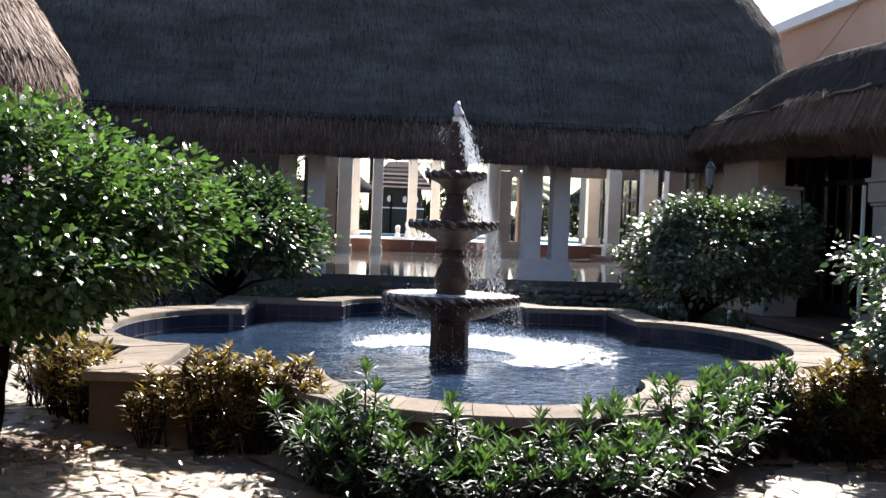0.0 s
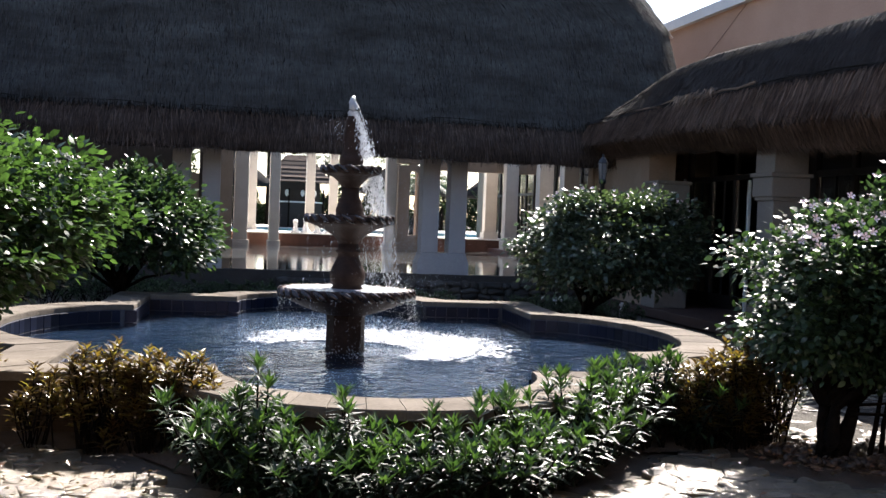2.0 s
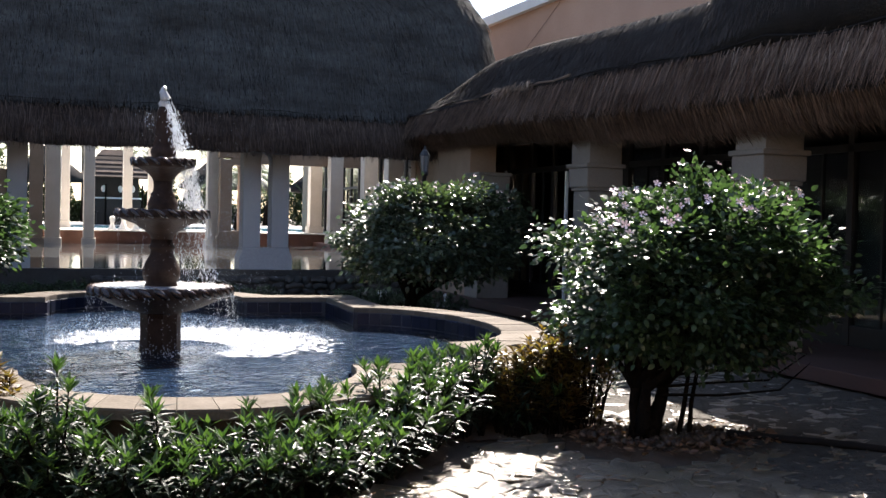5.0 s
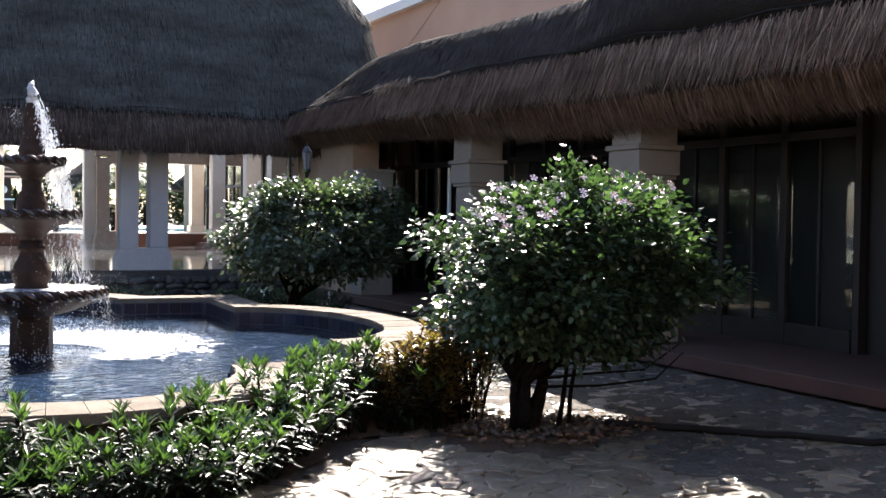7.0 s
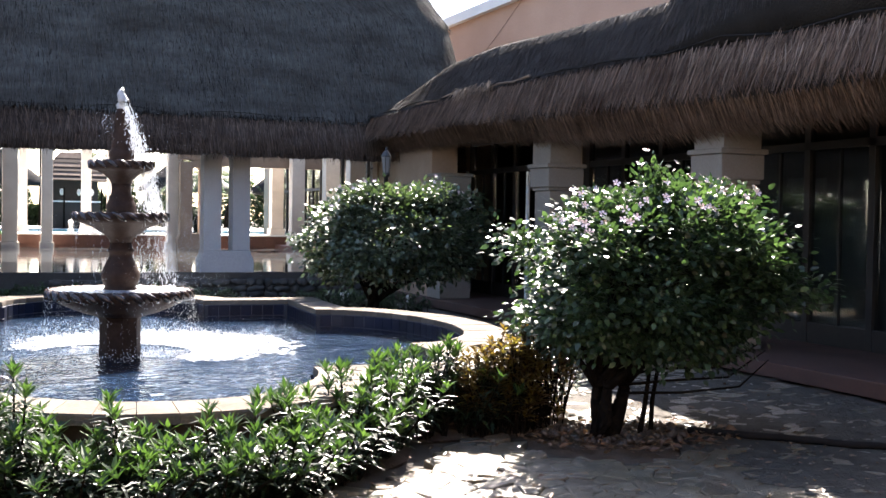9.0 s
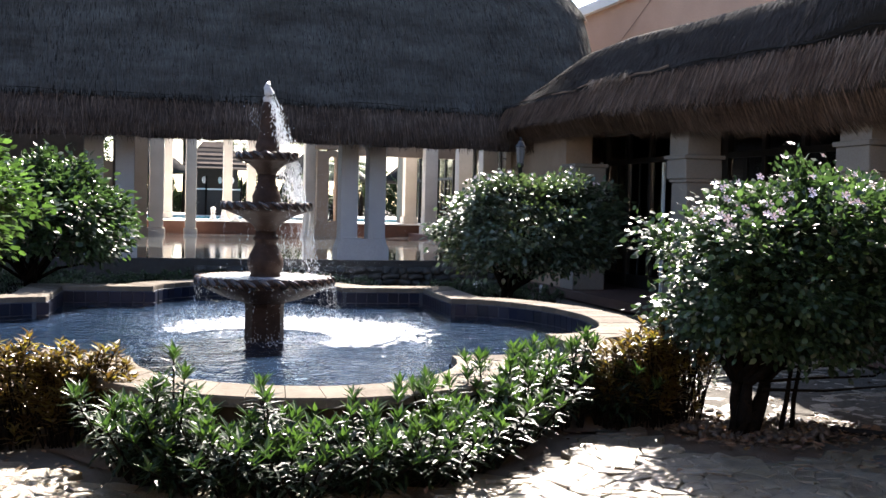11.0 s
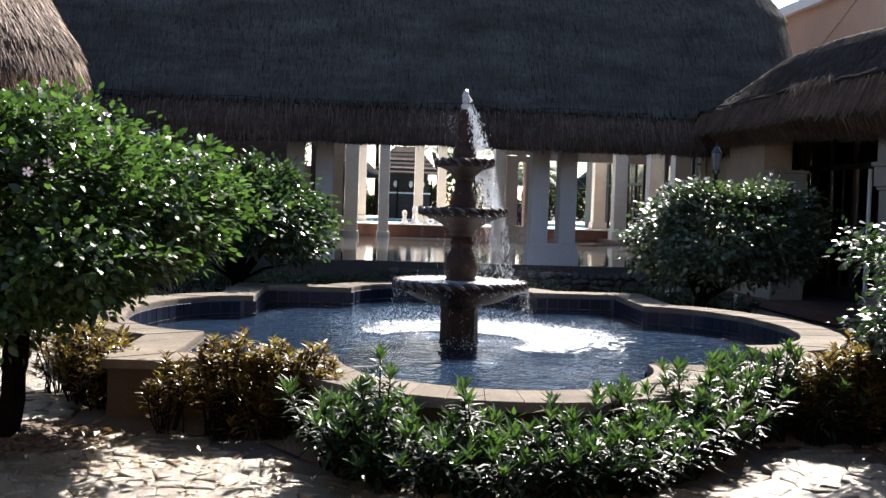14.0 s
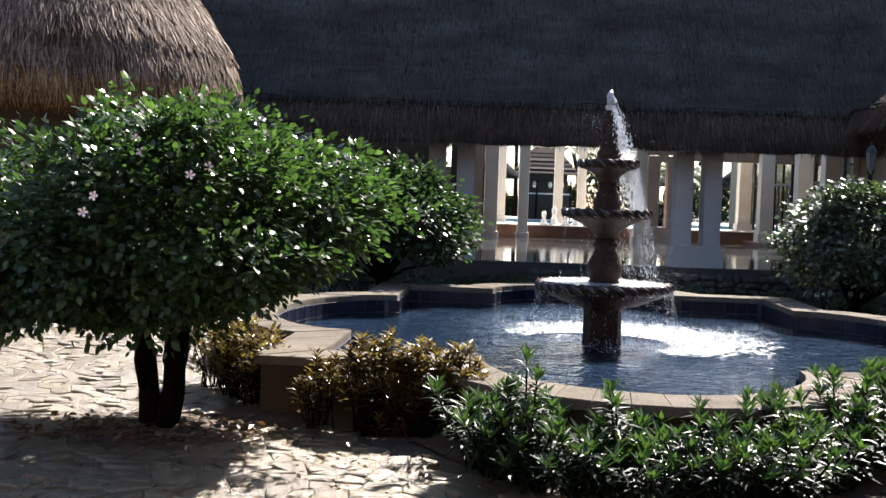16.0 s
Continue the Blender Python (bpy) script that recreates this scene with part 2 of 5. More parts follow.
M_STRAWS = straw("bleached_straw", (0.09, 0.068, 0.05), (0.16, 0.125, 0.095), (0.26, 0.21, 0.165))
M_STRAWG = straw("golden_straw", (0.05, 0.026, 0.011), (0.155, 0.088, 0.038), (0.30, 0.195, 0.096))
M_STRAWL = straw("weathered_straw", (0.030, 0.021, 0.015), (0.155, 0.116, 0.090), (0.27, 0.21, 0.165))
M_GLASS = Nodes("pane_glass").set((0.75, 0.80, 0.78), 0.02).m
M_GLASS.node_tree.nodes["Principled BSDF"].inputs["Transmission Weight"].default_value = 1.0
M_FOAM = plain("foam", (0.30, 0.31, 0.32), (0.44, 0.45, 0.46), 9.0, 0.2, 0.6, 60, 0.01)
M_PEBBLE = pieces("pebble", (0.05, 0.036, 0.027), (0.13, 0.105, 0.085), (0.08, 0.058, 0.044), 0.45, 20.0, spec=0.4)
M_LITTER = leafy("dry_leaf", (0.05, 0.024, 0.014), (0.15, 0.085, 0.05), (0.20, 0.14, 0.09), 0.42, 0.15)
M_MULCH = plain("mulch", (0.05, 0.033, 0.022), (0.10, 0.07, 0.045), 5.0, 0.95, 0.9, 40, 0.02)
M_SOILSHADE = plain("soil_and_shade", (0.040, 0.037, 0.031), (0.085, 0.079, 0.067), 6.0, 0.95, 1.0, 28, 0.03, spec=0.15)
M_LACQUER = plain("white_lacquer", (0.74, 0.72, 0.68), (0.80, 0.78, 0.74), 4.0, 0.35)
M_BLACKL = plain("black_lacquer", (0.012, 0.012, 0.012), (0.02, 0.02, 0.02), 4.0, 0.3)
M_CEIL = plain("hall_ceiling", (0.09, 0.055, 0.035), (0.13, 0.085, 0.055), 2.0, 0.85)
M_PAVE = plain("pale_paving", (0.60, 0.57, 0.52), (0.68, 0.65, 0.60), 1.5, 0.8)
M_LAMP = plain("lantern_glass", (0.12, 0.13, 0.14), (0.17, 0.18, 0.19), 8.0, 0.3)
M_STONEWALL = pieces("rubble_stone", (0.06, 0.058, 0.052), (0.10, 0.095, 0.088), (0.04, 0.038, 0.036), 0.85)

# ---- ground ----
def ground_sheet():
    bm = bmesh.new()
    bmesh.ops.create_grid(bm, x_segments=60, y_segments=60, size=0.5)
    for v in bm.verts:
        r = 2 * max(abs(v.co.x), abs(v.co.y))
        v.co = Vector((v.co.x, v.co.y, 0)) * (24 + 900 * r ** 6)
        v.co.y += 10
        v.co.z = -0.035 + 0.015 * noise.noise(v.co * 0.5) if r < 0.8 else -0.035
    return tagged(part("ground", bm, M_GROUND, smooth=True), "sandy courtyard soil with fallen leaves", "ground", kind="structure")


ground = ground_sheet()

# ---- pool ----
POOL = pose(1.576, 11.55, 0, 0, 0, -3.0)
HX, HYF, HYB, CW = 2.43, 3.30, 3.60, 0.45      # half width, front and back half depths, coping width
SA, SB = 1.03, 1.90                            # side bays: depth, half width
FA, FB, BA, BB = 1.38, 1.20, 1.20, 1.27        # front and back bays: depth, half width
RIM, WATER = 0.45, 0.21


def lobe_pairs(cx, cy, face, a, b, n):
    """Inner and outer points along a half-ellipse bay that bulges towards face (radians); a along face, b across."""
    out = []
    trim = math.asin(CW / (a + CW))
    for i in range(n + 1):
        s = -1 + 2 * i / n
        ti, to = s * math.pi / 2, s * (math.pi / 2 - trim)
        pts = []
        for th, aa, bb in ((ti, a, b), (to, a + CW, b + CW)):
            u, v = aa * math.cos(th), bb * math.sin(th)
            pts.append((cx + u * math.cos(face) - v * math.sin(face), cy + u * math.sin(face) + v * math.cos(face)))
        out.append(tuple(pts))
    return out


def rim_pairs():
    right = lobe_pairs(HX, 0, 0, SA, SB, 18)
    back = lobe_pairs(0, HYB, math.pi / 2, BA, BB, 14)
    left = lobe_pairs(-HX, 0, math.pi, SA, SB, 18)
    front = lobe_pairs(0, -HYF, -math.pi / 2, FA, FB, 18)
    corner = lambda sx, y, o: [((sx * HX, y), (sx * (HX + CW), y + o))]  # noqa: E731
    return right + corner(1, HYB, CW) + back + corner(-1, HYB, CW) + left + corner(-1, -HYF, -CW) + front + corner(1, -HYF, -CW)


PAIRS = rim_pairs()


def ribbon(pairs, z0, z1, which):
    bm = bmesh.new()
    lo = [bm.verts.new((*p[which], z0)) for p in pairs]
    hi = [bm.verts.new((*p[which], z1)) for p in pairs]
    n = len(pairs)
    for i in range(n):
        j = (i + 1) % n
        bm.faces.new((lo[i], lo[j], hi[j], hi[i]) if which else (lo[j], lo[i], hi[i], hi[j]))
    return bm


def sheet(pairs, z, which=0):
    bm = bmesh.new()
    bm.faces.new([bm.verts.new((*p[which], z)) for p in pairs])
    bmesh.ops.triangulate(bm, faces=bm.faces)
    return bm


def tile_material(name, a, b, size):
    n = Nodes(name)
    info = n.add("ObjectInfo")
    tone = n.ramp(info.outputs["Random"], [(0.0, a), (1.0, b)])
    n.set(n.mix(1.0, tone, n.ramp(n.noise(6, 4), [(0.3, (0.75, 0.75, 0.8)), (0.7, (1.1, 1.1, 1.1))]), "MULTIPLY"), 0.35, 0.0, 0.25)
    return n.m


def floor_tile_material():
    n = Nodes("blue_floor_tile")
    brick = n.add("TexBrick")
    n.link(n.at(), brick.inputs["Vector"])
    brick.offset = 0.0
    for key, value in (("Scale", 1.0), ("Brick Width", 0.15), ("Row Height", 0.15), ("Mortar Size", 0.006)):
        brick.inputs[key].default_value = value
    for key, c in (("Color1", (0.0022, 0.0072, 0.0175)), ("Color2", (0.0042, 0.0112, 0.0245)), ("Mortar", (0.009, 0.014, 0.02))):
        brick.inputs[key].default_value = (*c, 1)
    n.set(brick.outputs["Color"], 0.9, 0.0, 0.05)
    return n.m


M_TILE = tile_material("blue_tile", (0.0025, 0.005, 0.014), (0.006, 0.010, 0.026), 0.15)
M_FTILE = floor_tile_material()
M_GROUT = plain("grout", (0.03, 0.035, 0.045), (0.06, 0.065, 0.075), 6.0, 0.9)

pool = thing("fountain_pool", "raised stone fountain pool with round bays and dark blue tiles", "pool")
pool.matrix_basis = POOL
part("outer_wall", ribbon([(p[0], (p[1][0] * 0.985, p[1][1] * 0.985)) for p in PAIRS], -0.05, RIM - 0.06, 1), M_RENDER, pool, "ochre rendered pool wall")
part("tile_lining", ribbon(PAIRS, 0.0, RIM - 0.06, 0), M_GROUT, pool, "grey grout bed of the tile lining")
part("pool_floor", sheet(PAIRS, 0.004), M_FTILE, pool, "dark blue tiled pool floor")


def water_material(name, colour, scale, strength, distance, fine):
    n = Nodes(name)
    n.set(colour, 0.02)
    n.bsdf.inputs["Transmission Weight"].default_value = 1.0
    n.bsdf.inputs["IOR"].default_value = 1.33
    add = n.add("Math", operation="ADD")
    n.link(n.noise(scale, 2, 0.5, (1, 1.6, 1)), add.inputs[0])
    n.link(n.noise(fine, 2, 0.5), add.inputs[1])
    n.bump(add.outputs[0], strength, distance)
    return n.m


M_WATER = water_material("pool_water", (0.60, 0.76, 0.90), 4.6, 0.85, 0.030, 10.5)
FX, FY = 1.54, 11.5


def water_surface():
    """A fine sheet with rings of small waves that run out from the fountain."""
    bm = bmesh.new()
    bm.faces.new([bm.verts.new((*p[0], WATER)) for p in PAIRS])
    bmesh.ops.triangulate(bm, faces=bm.faces)
    for _ in range(4):
        long = [e for e in bm.edges if e.calc_length() > 0.09]
        bmesh.ops.subdivide_edges(bm, edges=long, cuts=1)
        bmesh.ops.triangulate(bm, faces=bm.faces)
    inv = POOL.inverted() @ Vector((FX, FY, 0))
    for v in bm.verts:
        d = math.hypot(v.co.x - inv.x, v.co.y - inv.y)
        fade = 1 / (1 + 0.5 * max(0, d - 1.0))
        v.co.z += fade * (0.005 * math.sin(d * 24 + 2.2 * noise.noise(v.co * 1.4)) + 0.010 * noise.noise(v.co * 5.0))
    return bm


water = tagged(part("water", water_surface(), M_WATER, smooth=True), "rippling clear water in the fountain pool", "water", kind="structure")
water.matrix_basis = POOL
water.visible_shadow = False

# ---- fountain ----
fountain = thing("fountain", "three-tiered carved brown stone fountain with running water", "fountain", at=(FX, FY, 0.02))
part("pedestal", lathe(bmesh.new(), [(0.225, -0.05), (0.225, 0.10), (0.205, 0.14), (0.20, 0.50), (0.21, 0.54), (0.24, 0.57)], 8), M_FOUNT, fountain)


def bowl(name, z, r, under, lobes):
    """A shallow dish: under lists (share of the radius, drop) from the neck out to the lip."""
    prof = [(r * q, z - d) for q, d in under] + [(r * 0.99, z - 0.075), (r * 1.0, z - 0.05), (r * 0.97, z - 0.012), (r * 0.94, z), (r * 0.90, z - 0.02), (r * 0.5, z - 0.04), (0.05, z - 0.04)]
    n = len(under)
    amp = [0.0] * (n - 1) + [0.015, 0.03, 0.035, 0.03, 0.02, 0, 0, 0]
    wave = lambda k, a: (1 + amp[k] * math.cos(a * lobes + 0.5 * k), 0.25 * amp[k] * math.cos(a * lobes + 0.5 * k))  # noqa: E731
    return part(name, lathe(bmesh.new(), prof, lobes * 6, wave), M_FOUNT, fountain, smooth=True)


low = bowl("lower_bowl", 0.825, 0.70, [(0.29, 0.28), (0.36, 0.265), (0.52, 0.235), (0.70, 0.185), (0.88, 0.125)], 30)
mid = bowl("middle_bowl", 1.59, 0.46, [(0.225, 0.30), (0.27, 0.255), (0.36, 0.215), (0.50, 0.175), (0.60, 0.145), (0.82, 0.105)], 22)
top = bowl("upper_bowl", 2.105, 0.31, [(0.31, 0.225), (0.36, 0.19), (0.46, 0.155), (0.60, 0.12), (0.82, 0.09)], 16)


def rope_rim(z, r, lobes, thick, parent):
    """Carved rope edge: slanting wet beads round the bowl's rim."""
    bm = bmesh.new()
    for k in range(lobes):
        a = 2 * math.pi * k / lobes
        m = Matrix.Translation((r * math.cos(a), r * math.sin(a), z)) @ Matrix.Rotation(a + math.pi / 2, 4, "Z") @ Matrix.Rotation(0.55, 4, "Y") @ Matrix.Diagonal((0.66 * math.pi * 2 * r / lobes, thick, thick * 0.85, 1.0))
        bmesh.ops.create_icosphere(bm, subdivisions=2, radius=1.0, matrix=m)
    part("rope_edge", bm, M_WET, parent, "wet carved rope edge", smooth=True)


rope_rim(0.775, 0.692, 30, 0.042, low)
rope_rim(1.552, 0.452, 22, 0.030, mid)
rope_rim(2.072, 0.305, 16, 0.024, top)
part("lower_stem", lathe(bmesh.new(), [(0.165, 0.77), (0.165, 0.83), (0.150, 0.85), (0.178, 0.90), (0.188, 0.95), (0.183, 1.0), (0.160, 1.06), (0.132, 1.11), (0.115, 1.15), (0.110, 1.19), (0.130, 1.20), (0.133, 1.22), (0.112, 1.24), (0.104, 1.29)], 28), M_FOUNT, fountain, smooth=True)
part("middle_stem", lathe(bmesh.new(), [(0.145, 1.54), (0.145, 1.62), (0.150, 1.65), (0.135, 1.69), (0.118, 1.73), (0.122, 1.75), (0.100, 1.77), (0.092, 1.82), (0.096, 1.88)], 28), M_FOUNT, fountain, smooth=True)
part("finial", lathe(bmesh.new(), [(0.12, 2.05), (0.12, 2.14), (0.128, 2.16), (0.122, 2.20), (0.098, 2.23), (0.104, 2.26), (0.088, 2.30), (0.092, 2.38), (0.080, 2.42), (0.084, 2.44), (0.070, 2.54), (0.074, 2.56), (0.060, 2.60), (0.052, 2.63)], 20), M_FOUNT, fountain, smooth=True)


# ---- roofs ----
def sweep_rows(path, prof):
    return np.array([[(p[0] + n[0] * d, p[1] + n[1] * d, z) for d, z in prof] for p, n in path])


def sweep_roof(rows, wob=0.05):
    """Skin over the swept rows, made lumpy by broad noise."""
    bm = bmesh.new()
    grid = []
    for row in rows:
        out = []
        for k, p in enumerate(row):
            v = Vector(p)
            v.z += wob * noise.noise(v * 0.8) * (0 if k == 0 else 1)
            out.append(bm.verts.new(v))
        grid.append(out)
    for a, b in zip(grid, grid[1:]):
        for k in range(len(a) - 1):
            bm.faces.new((a[k], b[k], b[k + 1], a[k + 1]))
    return bm


def line_path(x0, y0, x1, y1, inward, n):
    return [((x0 + (x1 - x0) * i / n, y0 + (y1 - y0) * i / n), inward) for i in range(n + 1)]


MAIN_PROF = [(0.9, 2.98), (0.30, 2.86), (0.10, 2.88), (0.04, 3.02), (0.10, 3.25), (0.23, 3.50), (0.165, 3.53), (0.22, 3.64), (0.5, 4.2), (0.9, 5.0), (1.4, 5.95), (2.1, 7.2), (3.2, 9.2), (4.3, 11.2), (5.2, 12.9), (5.8, 13.3), (6.6, 12.9), (8.6, 9.0)]
RIGHT = [((p[0], p[1]), n) for p, n in reversed(line_path(7.41, -8, 7.41, 23.5, (1, 0), 64))]
# eave underside 0, seam 1 and ridge 2 as heights; the shape between them
RIGHT_PROF = [(1.272, 0.2), (0.45, 0.02), (0.27, 0.05), (0.15, 0.24), (0.02, 0.66), (0.10, 1.01), (0.053, 1.0), (0.095, 1.14), (0.191, 1.42), (0.292, 1.71), (0.371, 1.94), (0.398, 2.0), (0.445, 1.85), (3.18, 0.9), (5.512, 0.3)]
LEFT = [((-6.68 + 3.05 * math.cos(radians(w)), 17.5 + 3.05 * math.sin(radians(w))), (-math.cos(radians(w)), -math.sin(radians(w)))) for w in range(-170, 91, 4)]
LEFT_PROF = [(0.8, 3.0), (0.25, 2.92), (0.06, 2.94), (0.0, 3.05), (0.03, 3.28), (0.09, 3.55), (0.22, 3.92), (0.45, 4.28), (0.70, 4.67), (1.25, 5.4), (2.93, 7.0)]


def straws(rows, k0, k1, n, length, width, seed, lift=0.02, stray=0.25, i0=0.0, i1=1.0):
    """Straws strewn over a stretch of the roof; each runs down the slope."""
    r = np.random.default_rng(seed)
    m = len(rows) - 1
    # even spread along the eave and down the slope
    seg_l = np.linalg.norm(np.diff(rows[:, 0], axis=0), axis=1)
    cum = np.r_[0, np.cumsum(seg_l)] / seg_l.sum()
    u = np.interp(i0 + (i1 - i0) * r.random(n), cum, np.arange(m + 1))
    pl = np.linalg.norm(np.diff(rows[0, k0:k1 + 1], axis=0), axis=1)
    pc = np.r_[0, np.cumsum(pl)] / pl.sum()
    w = np.interp(r.random(n), pc, np.arange(k0, k1 + 1))
    i, k = np.minimum(u.astype(int), m - 1), np.minimum(w.astype(int), rows.shape[1] - 2)
    a, b = (u - i)[:, None], (w - k)[:, None]
    q00, q10, q01, q11 = rows[i, k], rows[i + 1, k], rows[i, k + 1], rows[i + 1, k + 1]
    p = (1 - a) * (1 - b) * q00 + a * (1 - b) * q10 + (1 - a) * b * q01 + a * b * q11
    down = unit((1 - a) * (q00 - q01) + a * (q10 - q11))
    side = unit(q10 - q00 + 1e-6)
    out = unit(np.cross(down, side))
    out *= np.where(out[:, 2:3] < -0.35, -1, 1)
    ln = (length * (0.6 + 0.8 * r.random(n)))[:, None]
    root = p + out * (lift * r.random((n, 1)) - 0.01)
    tip = root + down * ln + side * ln * stray * r.normal(size=(n, 1)) * 0.5 + out * ln * (0.02 + 0.10 * r.random((n, 1)))
    return blade_mesh("straws", root, tip, width * (0.6 + 0.8 * r.random(n)), side + 0.3 * r.normal(size=(n, 3)))


def fringe(rows, k, n, length, width, seed, i0=0.0, i1=1.0, hang=0.5):
    """Straws that hang from profile point k, ragged at their ends."""
    r = np.random.default_rng(seed)
    m = len(rows) - 1
    seg_l = np.linalg.norm(np.diff(rows[:, 0], axis=0), axis=1)
    cum = np.r_[0, np.cumsum(seg_l)] / seg_l.sum()
    u = np.interp(i0 + (i1 - i0) * r.random(n), cum, np.arange(m + 1))
    i = np.minimum(u.astype(int), m - 1)
    a = (u - i)[:, None]
    p = (1 - a) * rows[i, k] + a * rows[i + 1, k]
    q = (1 - a) * rows[i, k + 1] + a * rows[i + 1, k + 1]
    side = unit(rows[i + 1, k] - rows[i, k] + 1e-6)
    root = p + (q - p) * r.random((n, 1))
    wave = 0.75 + 0.25 * np.sin(u * 2.1 + seed) * np.sin(u * 0.73) + 0.35 * r.random(n)
    down = unit(unit(p - q) * (1 - hang) + np.array([0, 0, -1.0]) * hang)
    ln = (length * wave)[:, None]
    tip = root + down * ln + side * ln * 0.16 * r.normal(size=(n, 1))
    return blade_mesh("fringe", root, tip, width * (0.6 + 0.8 * r.random(n)), side + 0.3 * r.normal(size=(n, 3)))


def rope(rows, k, radius, seed):
    bm = bmesh.new()
    pts = [Vector(row[k]) + Vector((0, 0, 0.04 + 0.09 * noise.noise(Vector((i * 0.45, seed, 0))) + 0.05 * noise.noise(Vector((i * 1.3, seed, 4.0))))) for i, row in enumerate(rows)]
    return tube(bm, pts, [radius * (0.7 + 0.6 * random.random()) for _ in pts], 6)


def thatched_roof(name, label, rows):
    roof = thing(name, label, "roof", kind="structure")
    part("thatch_bed", sweep_roof(rows, 0.03 if name == "roof_east" else 0.05), M_THATCH, roof, smooth=True)
    return roof


def hipped_rows(x0, y_eave, prof, end_x, n=54, bend=9, back=8):
    """Rows along a front eave, then round a bulging hip end and back; end_x(z) is the hip's outline."""
    rows = []
    for i in range(n + 1):
        rows.append([(x0 + (end_x(z) - 1.1 - x0) * i / n, y_eave + d, z) for d, z in prof])
    for i in range(1, bend + 1):
        w = math.pi / 2 * i / bend
        rows.append([(end_x(z) - 1.1 + 1.1 * math.sin(w), y_eave + d + 1.1 * (1 - math.cos(w)), z) for d, z in prof])
    for i in range(1, back + 1):
        rows.append([(end_x(z), y_eave + d + 1.1 + 0.7 * i, z) for d, z in prof])
    return np.array(rows)


HIP_Z, HIP_X = (2.8, 5.0, 5.95, 6.6, 7.2, 8.4, 10.0, 12.0, 13.4), (9.95, 9.97, 9.92, 9.7, 9.25, 8.2, 7.0, 5.6, 4.6)
R_MAIN = hipped_rows(-18, 20.9, MAIN_PROF, lambda z: float(np.interp(z, HIP_Z, HIP_X)))


def falling_rows(path, prof):
    """Rows whose eave, seam and seen ridge sink towards the south; the ridge dips into the main roof in the north, and
    its unseen south end is raised to cast shade.
    """
    rows = []
    for (px, py), n in path:
        low_z = float(np.interp(py, (7.42, 11.13, 13.78, 16.96, 19.08), (2.755, 2.776, 2.885, 3.065, 3.10)))
        seam_z = float(np.interp(py, (5.3, 7.42, 10.6, 14.84, 16.96), (3.382, 3.435, 3.52, 3.636, 3.636)))
        # South of y 11 the ridge is out of view, heightened to shade the paving.
        ridge_z = float(np.interp(py, (6.0, 9.3, 9.9, 10.4, 11.02, 13.78, 16.22, 17.91, 19.5, 21.62), (6.6, 6.5, 5.9, 5.0, 4.241, 4.304, 4.368, 4.315, 4.039, 3.636)))
        rows.append([(px + n[0] * d, py + n[1] * d, float(np.interp(k, (0, 1, 2), (low_z, seam_z, ridge_z)))) for d, k in prof])
    return np.array(rows)


R_RIGHT, R_LEFT = falling_rows(RIGHT, RIGHT_PROF), sweep_rows(LEFT, LEFT_PROF)
main_roof = thatched_roof("roof_main", "steep dark grey palm thatch roof over the hall", R_MAIN)
part("thatch_straw", straws(R_MAIN, 7, 11, 170000, 0.20, 0.0065, 21, 0.03, 0.22, 0.22, 0.92), M_STRAWM, main_roof, kind="stuff")
part("eave_straw", straws(R_MAIN, 3, 6, 34000, 0.30, 0.007, 22, 0.05, 0.3, 0.22, 0.85), M_STRAWB, main_roof, "brown hanging eave straw", kind="stuff")
part("eave_fringe", fringe(R_MAIN, 1, 16000, 0.13, 0.009, 23, 0.22, 0.85), M_STRAWB, main_roof, "ragged straw fringe", kind="stuff")
part("crest_rope", rope(R_MAIN, 6, 0.008, 1.0), M_THATCH, main_roof, "dark wavy eave seam")
right_roof = thatched_roof("roof_east", "low palm thatch roof with a shaggy brown eave, unseen south ridge raised for shade", R_RIGHT)
part("thatch_straw", straws(R_RIGHT, 7, 11, 90000, 0.13, 0.005, 31, 0.02, 0.35, 0.0, 0.75), M_STRAW, right_roof, kind="stuff")
part("eave_straw", straws(R_RIGHT, 2, 5, 80000, 0.34, 0.0045, 32, 0.06, 0.2, 0.0, 0.75), M_STRAWR, right_roof, "brown hanging eave straw", kind="stuff")
part("eave_fringe", fringe(R_RIGHT, 1, 30000, 0.17, 0.006, 33, 0.0, 0.75), M_STRAWR, right_roof, "ragged straw fringe", kind="stuff")
part("stray_straw", straws(R_RIGHT, 3, 5, 1500, 0.26, 0.0036, 35, 0.09, 0.25, 0.30, 0.75), M_STRAWS, right_roof, "bleached stray straws", kind="stuff")
part("stray_straw", straws(R_RIGHT, 3, 5, 1500, 0.28, 0.0036, 37, 0.12, 0.6, 0.42, 0.66), M_STRAWS, right_roof, "bleached stray straws", kind="stuff")
part("torn_straw", straws(R_RIGHT, 6, 7, 260, 0.12, 0.009, 36, 0.10, 1.4, 0.21, 0.26), M_STRAWS, right_roof, "torn bleached straw along the seam", kind="stuff")
part("bleached_rope", rope(R_RIGHT[10:20], 6, 0.016, 2.0), M_STRAWS, right_roof, "bleached end of the seam rope")
part("crest_rope", rope(R_RIGHT, 6, 0.013, 2.0), M_CORD, right_roof, "dark wavy eave seam")
left_roof = thatched_roof("roof_west", "rounded palm thatch roof with a golden sunlit eave", R_LEFT)
part("thatch_straw", straws(R_LEFT, 4, 10, 60000, 0.26, 0.012, 41, 0.06, 0.40, 0.3, 1.0), M_STRAWL, left_roof, kind="stuff")
